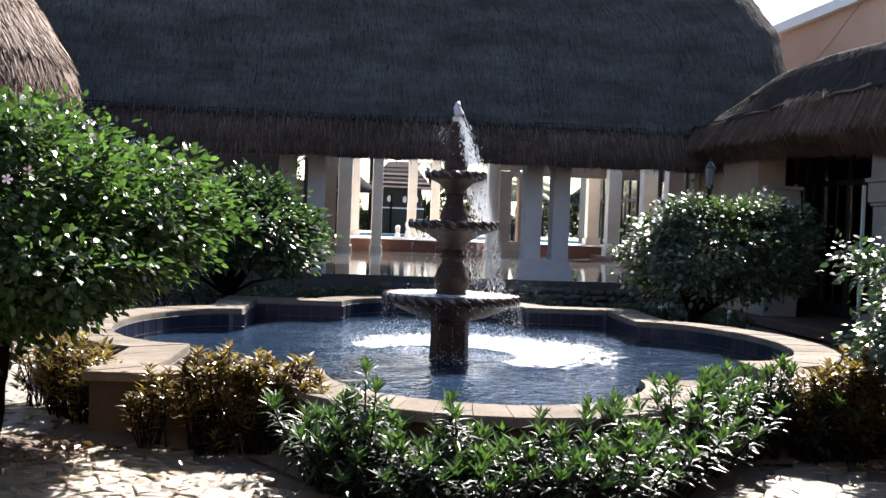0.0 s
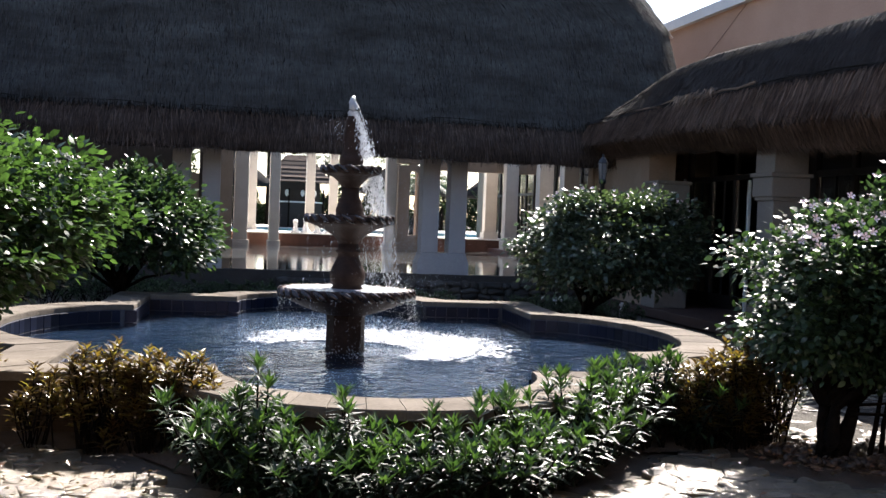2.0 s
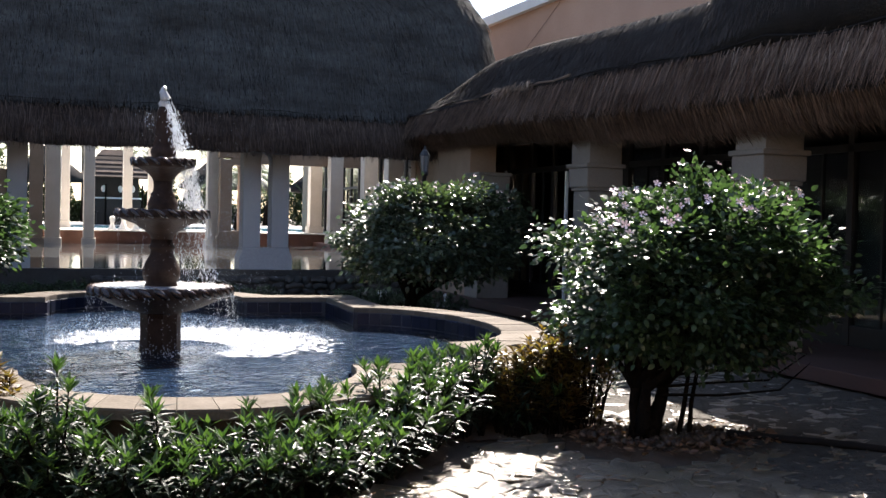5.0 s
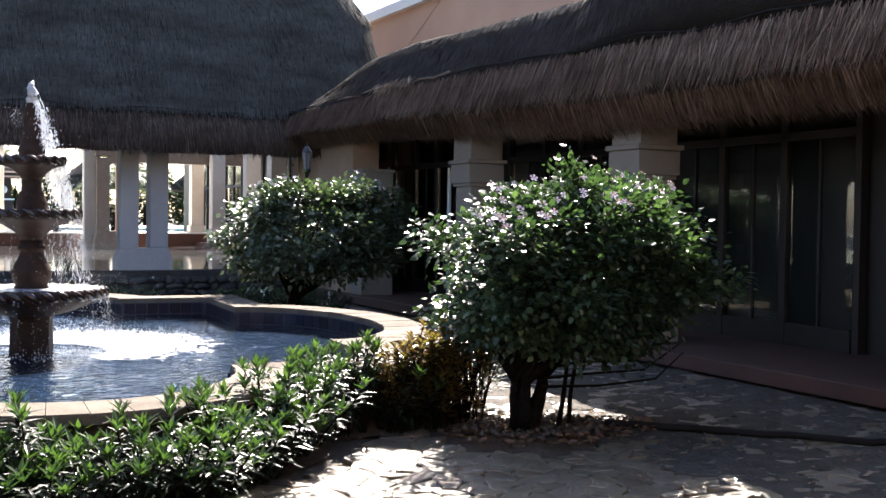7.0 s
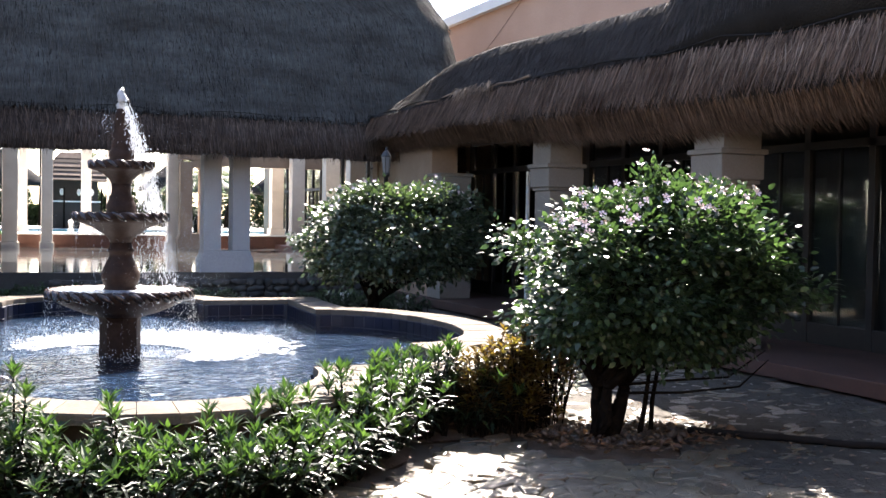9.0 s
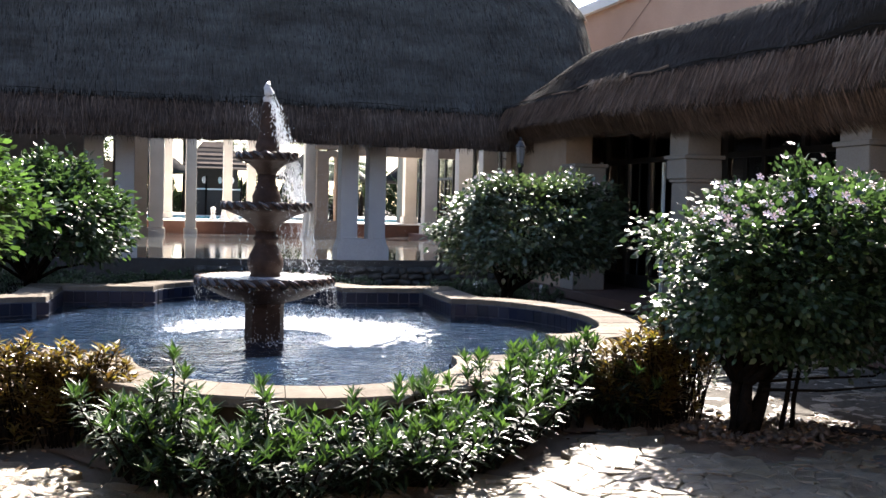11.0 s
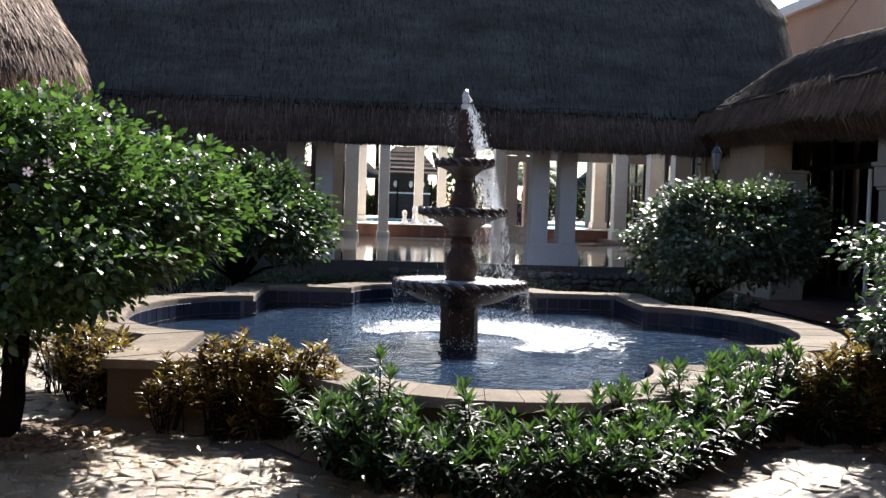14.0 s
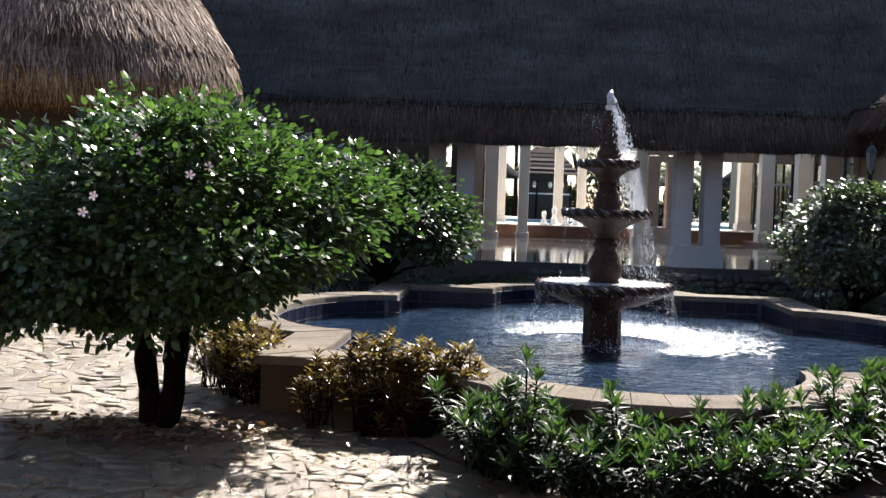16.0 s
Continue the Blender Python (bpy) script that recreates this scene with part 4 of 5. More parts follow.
def flower_mesh(r):
    """A five-petalled trumpet flower."""
    bm = bmesh.new()
    c = bm.verts.new((0, 0, -0.012))
    for k in range(5):
        a = 2 * math.pi * k / 5
        p = [bm.verts.new((math.cos(a + d) * q * r, math.sin(a + d) * q * r, z * r)) for d, q, z in ((-0.5, 0.5, 0.1), (-0.35, 1.0, 0.22), (0.0, 1.12, 0.16), (0.35, 1.0, 0.22), (0.5, 0.5, 0.1))]
        bm.faces.new([c] + p)
    return mesh_of(bm, "petals")


def shrub(label, base, centre, radii, clumps, per, seed, leaf=(0.075, 0.042), stems=5, trunk=0.07, flowers=0, mat=None, spread=0.10, fork=0.35, droop=0.0, suckers=0, floor_z=0.75, boxy=0.0, foot_r=0.45, skirt=None, thin=None, twigs=0, bloom=0.5):
    """A many-stemmed shrub: limbs from the base into a crown of leaf clumps with an uneven outline."""
    r = np.random.default_rng(seed)
    s = thing("flowering_shrub", label, "shrub", "shrubs of the courtyard", at=base)
    rx, ry, rz = radii
    c0 = np.array(centre) - np.array(base)
    d = unit(r.normal(size=(clumps, 3)))
    d[:, 2] = np.where(d[:, 2] < -floor_z, -d[:, 2], d[:, 2])
    if boxy:                                    # fuller shoulders than an egg
        d = d / (np.abs(d) ** boxy).sum(1, keepdims=True) ** (1 / boxy)
    rr = (0.25 + 0.75 * r.random(clumps)) ** 0.45
    bump = 1 + 0.10 * np.sin(4.3 * d[:, 0] + seed) * np.cos(3.1 * d[:, 2]) + 0.10 * np.sin(6.1 * d[:, 1] + 1.7 * seed + 3 * d[:, 2]) + 0.04 * r.normal(size=clumps)
    c = c0 + d * (rr * bump)[:, None] * np.array([rx, ry, rz])
    c[:, 2] += droop * np.minimum(d[:, 0], 0) * rz
    if skirt:                                   # lowest foliage at each x, as (x, z) pairs
        low = np.interp(c[:, 0], [q[0] for q in skirt], [q[1] for q in skirt])
        c[:, 2] = np.where(c[:, 2] < low, low + (0.25 if rx < 1.4 else 0.35) * r.random(clumps), c[:, 2])
    if thin:                                    # sparse side of the crown
        c = c[(np.sign(thin) * c[:, 0] < abs(thin)) | ((c[:, 1] < -0.25) if thin < 0 else (c[:, 1] > 0.1)) | (r.random(clumps) < 0.4)]
        clumps = len(c)
    bm = bmesh.new()
    for k in range(stems):
        a = 2 * math.pi * k / stems + r.random()
        foot = (foot_r * trunk * math.cos(a), foot_r * trunk * math.sin(a), -0.03)
        knee = (c0[0] * 0.18 + 2.6 * foot_r * trunk * math.cos(a), c0[1] * 0.18 + 2.6 * foot_r * trunk * math.sin(a), c0[2] * fork)
        limb(bm, foot, knee, trunk * (0.8 + 0.4 * r.random()), trunk * 0.55, r, 0.03)
        for _ in range(5):
            limb(bm, knee, c[r.integers(clumps)], trunk * 0.45, 0.006, r)
    part("trunk", bm, M_BARK, s, smooth=True)
    for k in range(suckers):
        bm = bmesh.new()
        limb(bm, (0.28 + 0.16 * k, -0.05 + 0.08 * k, -0.03), (0.42 + 0.1 * k, 0.05 * k, c0[2] * 0.65), 0.022, 0.012, r, 0.03)
        part("sucker", bm, M_BARK, s, smooth=True)
    for k in range(twigs):
        bm = bmesh.new()
        y = -0.25 + 0.14 * k
        tube(bm, [(0.12, 0.3 * y, 0.35 + 0.05 * k), (0.5, y, 0.36 + 0.07 * k), (0.95, y - 0.1, 0.40 + 0.05 * k), (1.25 + 0.08 * k, y - 0.05, 0.58 + 0.05 * k)], [0.013, 0.010, 0.008, 0.004], 5)
        part("low_branch", bm, M_BARK, s, smooth=True)
    n = clumps * per
    cc = np.repeat(c, per, 0)
    out = unit(cc - c0 + np.array([0, 0, 0.25 * rz]))
    off = r.normal(size=(n, 3)) * spread * np.array([1, 1, 0.75])
    along = unit(out * 0.7 + off / spread * 0.45 + r.normal(size=(n, 3)) * 0.4)
    up = unit(np.array([0, 0, 1.0]) + 0.45 * r.normal(size=(n, 3)) + 0.3 * out)
    ln = leaf[0] * (0.6 + 0.7 * r.random(n))
    part("crown", leaf_mesh("leaves", cc + off, along, up, ln, ln * leaf[1] / leaf[0] * 1.05, 0.14, 0.25, True), mat or M_LEAF, s, kind="stuff")
    # shoots that reach past the outline
    tips = c[np.argsort(-np.linalg.norm((c - c0) / np.array(radii), axis=1))[: clumps // 9]]
    tips = tips[tips[:, 2] > c0[2] - 0.2 * rz]
    way = unit(unit(tips - c0) + np.array([0, 0, 0.6]) + 0.3 * r.normal(size=tips.shape))
    k = 7
    base_p = np.repeat(tips, k, 0) + np.repeat(way, k, 0) * (np.tile(np.arange(k), len(tips)) * 0.033)[:, None]
    al = unit(np.repeat(way, k, 0) * 0.5 + r.normal(size=base_p.shape) * 0.7)
    lw = leaf[0] * (0.5 + 0.5 * r.random(len(base_p)))
    part("shoot", leaf_mesh("shoots", base_p, al, unit(np.array([0, 0, 1.0]) + 0.4 * r.normal(size=base_p.shape)), lw, lw * 0.55, 0.16, 0.1, True), mat or M_LEAF, s, "fresh shoots past the crown", kind="stuff")
    if flowers:
        me = flower_mesh(0.029)
        me.materials.append(M_PETAL)
        pick = np.argsort(-np.linalg.norm((c - c0) / np.array(radii), axis=1))[: clumps // 2]
        pick = pick[(c[pick, 2] > c0[2] + bloom * rz) & (c[pick, 1] < c0[1] + 0.75 * ry)]
        for q in np.repeat(r.permutation(pick)[:flowers // 2], 2):
            o = unit(c[q] - c0)
            f = new("blossom", me)
            f.parent = s
            at = c[q] + o * spread * 1.8 + 0.04 * r.normal(size=3)
            f.matrix_basis = Matrix.Translation(Vector(at.tolist())) @ Vector((o + np.array([0, -0.7, 0.4]) + 0.4 * r.normal(size=3)).tolist()).to_track_quat("Z", "Y").to_matrix().to_4x4()
    return s


SKIRT_R = ((-0.8, 1.02), (-0.1, 0.68), (0.1, 0.60), (0.9, 0.58), (1.4, 0.90))
SKIRT_L = ((-1.7, 0.72), (-1.05, 0.74), (-0.5, 0.86), (-0.24, 0.86), (-0.14, 0.46), (0.26, 0.46), (0.44, 0.86), (0.8, 1.03), (1.15, 1.18), (1.48, 1.5))
shrub("round flowering shrub with glossy dark leaves and mauve blossoms", (4.44, 6.98, 0), (4.90, 7.10, 1.10), (1.07, 0.80, 0.715), 640, 60, 3, boxy=2.5, leaf=(0.059, 0.037), spread=0.085, stems=5, trunk=0.07, foot_r=0.6, flowers=110, suckers=2, floor_z=0.8, skirt=SKIRT_R, thin=-0.25, twigs=5)
shrub("spreading flowering shrub with bright green leaves beside the stone path", (-2.06, 7.48, 0), (-2.05, 7.42, 1.375), (1.48, 1.05, 0.745), 980, 58, 5, mat=M_LEAFV, droop=0.55, leaf=(0.066, 0.036), spread=0.085, stems=7, trunk=0.072, foot_r=0.85, fork=0.5, boxy=3.4, thin=0.85, flowers=22, bloom=-0.1, floor_z=0.9, skirt=SKIRT_L)
shrub("round shrub with pale glossy leaves beyond the pool", (5.55, 15.5, 0), (5.95, 15.4, 1.26), (1.40, 1.0, 0.80), 480, 40, 8, mat=M_LEAFP, flowers=44, leaf=(0.085, 0.05), stems=6, trunk=0.06, spread=0.10, fork=0.3, skirt=((-1.5, 1.05), (-0.8, 0.75), (0.0, 0.62), (0.8, 0.68), (1.7, 1.05)))
shrub("dense green shrub before the hall", (-1.15, 16.1, 0), (-0.98, 16.0, 1.30), (1.14, 1.0, 0.76), 380, 36, 11, leaf=(0.095, 0.052), stems=5, trunk=0.06, spread=0.10)


def lance_shrub(x, y, h, stems, seed, spread=0.16):
    """Upright shrub with whorls of long narrow leaves up each stem."""
    r = np.random.default_rng(seed)
    s = thing("oleander", "upright green shrub with long narrow leaves before the pool wall", "shrub", "narrow-leaved hedge before the pool", at=(x, y, 0), turn=float(r.random() * 360))
    bm = bmesh.new()
    base, along, up, ln = [], [], [], []
    tb, ta, tu, tl = [], [], [], []
    for _ in range(stems):
        a, q = r.random() * 6.283, spread * (0.3 + 0.9 * r.random())
        foot = np.array([0.3 * q * math.cos(a), 0.3 * q * math.sin(a), -0.02])
        hh = h * (0.5 + 0.55 * r.random())
        head = np.array([2.2 * q * math.cos(a), 2.2 * q * math.sin(a), hh])
        bend = (foot + head) / 2 + np.array([0.3 * q * math.cos(a), 0.3 * q * math.sin(a), 0.05])
        tube(bm, [Vector(foot.tolist()), Vector(bend.tolist()), Vector(head.tolist())], [0.009, 0.007, 0.004], 5)
        whorls = int(hh / 0.036)
        for w in range(int(whorls * 0.32), whorls + 1):
            t = w / whorls
            p = (1 - t) ** 2 * foot + 2 * t * (1 - t) * bend + t * t * head
            axis = unit((head - bend) * t + (bend - foot) * (1 - t))
            lift = -0.1 + 0.75 * t ** 3
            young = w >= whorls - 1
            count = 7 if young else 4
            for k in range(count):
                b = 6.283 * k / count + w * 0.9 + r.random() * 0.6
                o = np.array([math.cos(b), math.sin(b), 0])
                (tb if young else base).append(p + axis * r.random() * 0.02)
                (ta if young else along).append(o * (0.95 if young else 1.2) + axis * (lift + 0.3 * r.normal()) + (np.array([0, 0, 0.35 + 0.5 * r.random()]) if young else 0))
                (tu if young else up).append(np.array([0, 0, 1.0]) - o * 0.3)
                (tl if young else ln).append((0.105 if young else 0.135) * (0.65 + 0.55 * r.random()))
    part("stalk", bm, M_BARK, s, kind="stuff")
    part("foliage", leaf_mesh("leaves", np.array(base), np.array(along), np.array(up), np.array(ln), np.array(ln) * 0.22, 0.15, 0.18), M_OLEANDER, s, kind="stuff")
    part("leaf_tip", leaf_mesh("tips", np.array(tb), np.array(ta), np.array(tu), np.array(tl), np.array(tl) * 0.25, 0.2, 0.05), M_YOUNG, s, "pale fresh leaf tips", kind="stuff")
    return s


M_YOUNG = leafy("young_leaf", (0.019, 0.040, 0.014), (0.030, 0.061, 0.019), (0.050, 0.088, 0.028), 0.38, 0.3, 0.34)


def along_line(points, s):
    lens = [math.dist(a, b) for a, b in zip(points, points[1:])]
    d = s * sum(lens)
    for (a, b), l in zip(zip(points, points[1:]), lens):
        if d <= l:
            return (a[0] + (b[0] - a[0]) * d / l, a[1] + (b[1] - a[1]) * d / l)
        d -= l
    return points[-1]


hedge = [(0.14, 6.62), (0.26, 6.38), (0.52, 6.12), (0.95, 5.95), (1.45, 5.92), (1.95, 6.1), (2.42, 6.58), (2.78, 7.08), (3.1, 7.42), (3.5, 7.48)]
for i in range(27):
    px, py = along_line(hedge, i / 26)
    hh = 0.33 + 0.24 * random.random() ** 1.6 + (0.10 if i > 18 else 0)
    lance_shrub(px + random.uniform(-0.1, 0.1), py + random.uniform(-0.12, 0.08), hh, 8, 100 + i)
for i in range(17):                              # sparse taller row against the pool wall
    px, py = along_line(hedge, (i + 0.5) / 17)
    lance_shrub(px + random.uniform(-0.08, 0.08), py + 0.14 + random.uniform(-0.06, 0.06), 0.36 + 0.14 * random.random() + (0.12 if i > 11 else 0), 5, 200 + i)
for x, y, h in ((0.20, 6.40, 0.72), (0.42, 6.28, 0.72), (1.0, 6.05, 0.60), (1.5, 6.0, 0.58), (2.45, 6.75, 0.72), (3.04, 7.48, 0.82), (3.4, 7.48, 0.74)):
    lance_shrub(x, y, h, 3, 240 + int(100 * x), 0.07)


def bronze_shrub(x, y, h, rad, heads, seed, mat, label):
    """Bushy shrub with rosettes of broad pointed leaves at the branch ends."""
    r = np.random.default_rng(seed)
    s = thing("croton", label, "shrub", "bronze-leaved shrubs round the pool", at=(x, y, 0))
    bm = bmesh.new()
    base, along, up, ln = [], [], [], []
    for k in range(heads):
        a, q = r.random() * 6.283, rad * math.sqrt(r.random())
        z = h * (0.14 + 0.86 * r.random() ** 0.55) * (1 - 0.3 * (q / rad) ** 2)
        p = np.array([q * math.cos(a), q * math.sin(a), z])
        limb(bm, (0.6 * q * math.cos(a + 0.6), 0.6 * q * math.sin(a + 0.6), -0.02), p, 0.006, 0.004, r, 0.06)
        for j in range(13):
            b, t = j * 2.4, j / 13
            o = np.array([math.cos(b), math.sin(b), 0.25 + 0.9 * t])
            base.append(p + np.array([0, 0, -0.10 + 0.12 * t]))
            along.append(o + 0.15 * r.normal(size=3))
            up.append(np.array([0, 0, 1.0]) - 0.4 * o)
            ln.append((0.115 - 0.04 * t) * (0.75 + 0.5 * r.random()))
    part("twig", bm, M_BARK, s, kind="stuff")
    part("foliage", leaf_mesh("leaves", np.array(base), np.array(along), np.array(up), np.array(ln), np.array(ln) * 0.36, 0.2, 0.15), mat, s, kind="stuff")
    return s


for i, (x, y, h, q, n) in enumerate(((-1.72, 8.75, 0.70, 0.30, 60), (-1.52, 8.45, 0.58, 0.22, 36), (-1.98, 9.1, 0.66, 0.28, 45), (-0.95, 7.60, 0.55, 0.17, 20), (-0.56, 7.58, 0.74, 0.25, 66), (-0.22, 7.5, 0.68, 0.22, 54), (0.06, 7.36, 0.66, 0.20, 46))):
    bronze_shrub(x, y, h, q, n, 300 + i, M_CROTON, "bushy shrub with bronze and olive leaves beside the pool wall")
for i, (x, y, h, q, n) in enumerate(((3.93, 7.50, 0.80, 0.26, 60), (4.27, 7.60, 0.92, 0.28, 74), (3.72, 7.50, 0.72, 0.22, 44))):
    bronze_shrub(x, y, h, q, n, 320 + i, M_CROTON, "bushy shrub with bronze and olive leaves beside the pool wall")
bronze_shrub(4.62, 8.2, 0.92, 0.30, 40, 330, M_OLEANDER, "light green broad-leaved shrub at the pool corner")

# low dark planting between the pool and the hall
for i in range(26):
    x = -3.2 + 7.2 * i / 25 + random.uniform(-0.15, 0.15)
    bronze_shrub(x, 19.6 + random.uniform(-0.7, 0.7), random.uniform(0.28, 0.5), 0.42, 22, 400 + i, M_LEAF, "low dark green plant before the hall")

for i in range(16):
    x = 3.2 + 4.0 * random.random()
    bronze_shrub(x, 16.6 + 2.2 * random.random(), random.uniform(0.22, 0.42), 0.40, 20, 440 + i, M_LEAF, "low dark green plant before the hall")


def garden_light(x, y, h):
    g = thing("garden_light", "small white garden light post under the shrub", "lamp", "small white path lights", at=(x, y, 0))
    part("post", lathe(bmesh.new(), [(0.035, -0.03), (0.035, h * 0.7), (0.028, h * 0.72)], 10), M_LACQUER, g, smooth=True)
    part("cap", lathe(bmesh.new(), [(0.045, h * 0.72), (0.05, h * 0.8), (0.035, h * 0.95), (0.012, h)], 10), M_LACQUER, g, smooth=True)


for x, y, h in ((6.41, 19.55, 0.24), (6.50, 19.4, 0.23), (6.56, 19.0, 0.22), (7.40, 18.7, 0.24)):
    garden_light(x, y, h)

# ---- bed and litter ----
def bed_ring():
    bm = bmesh.new()
    inner, outer = [], []
    for k, (_, p) in enumerate(PAIRS):
        v = Vector((*p, 0))
        w = 0.36 + 0.16 * noise.noise(v * 1.3)
        inner.append(bm.verts.new(v * 0.97 + Vector((0, 0, 0.03))))
        outer.append(bm.verts.new(v + v.normalized() * w + Vector((0, 0, -0.015))))
    n = len(inner)
    for i in range(n):
        j = (i + 1) % n
        bm.faces.new((inner[i], outer[i], outer[j], inner[j]))
    return bm


bed = tagged(part("planting_bed", bed_ring(), M_MULCH, smooth=True), "dark mulched planting bed round the pool", "soil", kind="structure")
bed.matrix_basis = POOL


def mulch_disc(x, y, r, seed):
    bm = bmesh.new()
    c = bm.verts.new((0, 0, 0.02))
    ring = [bm.verts.new((math.cos(a) * r * q, math.sin(a) * r * q, -0.034)) for a, q in ((2 * math.pi * k / 28, 1 + 0.12 * noise.noise(Vector((k * 0.6, seed, 0)))) for k in range(28))]
    for i in range(28):
        bm.faces.new((c, ring[i], ring[(i + 1) % 28]))
    ob = tagged(part("mulch", bm, M_MULCH), "dark mulch round a shrub's foot, the west disc widened as painted shade", "soil", kind="structure")
    ob.matrix_basis = pose(x, y, 0)


mulch_disc(4.5, 6.95, 0.62, 1.0)
# Widened beyond the mulch to paint in the crown's shade on the ground.
mulch_disc(-2.2, 7.3, 1.0, 2.0)


def litter(name, label, x, y, rx, ry, n, seed, size=0.05):
    r = np.random.default_rng(seed)
    a, q = r.random(n) * 6.283, np.sqrt(r.random(n))
    p = np.stack([x + rx * q * np.cos(a), y + ry * q * np.sin(a), 0.012 + 0.025 * r.random(n)], 1)
    d = np.stack([np.cos(a * 7), np.sin(a * 7), 0.25 * r.normal(size=n)], 1)
    up = unit(np.array([0, 0, 1.0]) + 0.35 * r.normal(size=(n, 3)))
    ln = size * (0.6 + 0.8 * r.random(n))
    tagged(part(name, leaf_mesh("litter", p, d, up, ln, ln * 0.5, 0.25, -0.1), M_LITTER), label, "leaves", kind="stuff")


litter("fallen_leaves", "curled dry leaves under the shrub", 4.7, 7.0, 0.85, 0.6, 520, 61, 0.065)
litter("fallen_leaves", "curled dry leaves under the shrub", -2.1, 7.3, 0.95, 0.5, 520, 62, 0.065)
litter("fallen_leaves", "scattered dry leaves on the paving", 1.8, 6.0, 4.2, 1.4, 420, 63, 0.045)
litter("fallen_leaves", "scattered dry leaves on the paving", -2.2, 6.6, 2.0, 1.3, 380, 65, 0.045)
litter("fallen_leaves", "scattered dry leaves on the paving", 6.0, 7.5, 1.7, 4.5, 420, 64, 0.045)


def pebbles(x, y, rx, ry, n, seed):
    bm = bmesh.new()
    r = random.Random(seed)
    for _ in range(n):
        a, q = r.random() * 6.283, math.sqrt(r.random())
        m = Matrix.LocRotScale((x + rx * q * math.cos(a), y + ry * q * math.sin(a), 0.03), Euler((r.random(), r.random(), r.random() * 6)), (r.uniform(0.025, 0.055), r.uniform(0.02, 0.04), r.uniform(0.015, 0.025)))
        bmesh.ops.create_icosphere(bm, subdivisions=1, radius=1.0, matrix=m)
    tagged(part("pebbles", bm, M_PEBBLE, smooth=True), "rounded brown and grey pebbles round the shrub's foot", "pebbles", kind="stuff")


def dark_tube(points):
    h = thing("dark_tube", "thin dark tube lying across the stone paving", "hose")
    part("tubing", tube(bmesh.new(), points, [0.026] * len(points), 10), M_CORD, h, smooth=True)


dark_tube([(5.15 + 0.16 * k, 6.92 - 0.155 * k - 0.008 * k * (k % 3), 0.042) for k in range(16)])

pebbles(4.65, 7.05, 0.62, 0.42, 170, 5)


def soil_shade_patches(x0, x1, y0, y1, n, seed):
    """Thin uneven films over the paving: some dark soil, mostly shade put in as colour."""
    r = random.Random(seed)
    bm = bmesh.new()
    for k in range(n):
        cx, cy, q = r.uniform(x0, x1), r.uniform(y0, y1), r.uniform(0.05, 0.19)
        mid_v = bm.verts.new((cx, cy, 0.022))
        ring = []
        for i in range(14):
            a = 2 * math.pi * i / 14
            w = q * (1 + 0.5 * noise.noise(Vector((math.cos(a) * 1.7 + k, math.sin(a) * 1.7, k * 0.3))))
            ring.append(bm.verts.new((cx + 1.5 * w * math.cos(a), cy + w * math.sin(a), -0.004)))
        for i in range(14):
            bm.faces.new((mid_v, ring[i], ring[(i + 1) % 14]))
    tagged(part("soil_film", bm, M_SOILSHADE, smooth=True), "dark soil films with painted-in shade over the paving", "soil", kind="stuff")


# Laid this densely to darken the right-hand paving where it lies in shade.
soil_shade_patches(4.9, 7.6, 4.2, 9.8, 560, 12)

# ---- running water ----
def beads(points, radii, stretch, seed):
    """Small drops as octahedra, drawn out along their fall."""
    r = np.random.default_rng(seed)
    n = len(points)
    rad = np.asarray(radii)[:, None]
    st = np.asarray(stretch)[:, None] * rad
    ex, ey, ez = np.array([1.0, 0, 0]), np.array([0, 1.0, 0]), np.array([0, 0, 1.0])
    tilt = 0.2 * r.normal(size=(n, 3)) * st
    v = np.stack([points + rad * ex, points + rad * ey, points - rad * ex, points - rad * ey, points + st * ez + tilt, points - st * ez - tilt], 1).reshape(-1, 3)
    k = np.arange(n)[:, None] * 6
    f = np.concatenate([k + np.array([t]) for t in ((0, 1, 4), (1, 2, 4), (2, 3, 4), (3, 0, 4), (1, 0, 5), (2, 1, 5), (3, 2, 5), (0, 3, 5))], 0)
    me = bpy.data.meshes.new("drops")
    me.from_pydata(v.tolist(), [], f.tolist())
    return me


def drop_material():
    n = Nodes("water_drop")
    n.set((0.88, 0.91, 0.93), 0.12)
    n.bsdf.inputs["Transmission Weight"].default_value = 0.45
    n.bsdf.inputs["IOR"].default_value = 1.33
    return n.m


M_DROP = drop_material()


def falls(z0, z1, r0, count, per, seed, lean=0.1, bias=0.0, size=0.006, draw=2.5):
    """Strings of drops from a bowl's rim; bias moves them to the wind's side."""
    r = np.random.default_rng(seed)
    a = r.random(count) * 6.283
    if bias:
        a = np.where(r.random(count) < bias, 0.35 + r.normal(size=count) * 0.55, a)
    t = r.random((count, per))
    flow = 0.10 * r.random((count, 1))
    x = np.cos(a)[:, None] * (r0 + flow * t) + lean * t * t
    y = np.sin(a)[:, None] * (r0 + flow * t)
    z = z0 - (z0 - z1) * t ** 1.4
    p = np.stack([x, y, z], -1).reshape(-1, 3) + r.normal(size=(count * per, 3)) * np.array([0.012, 0.014, 0.01])
    rad = size * (0.5 + r.random(len(p)))
    return p, rad, 1.5 + draw * r.random(len(p))


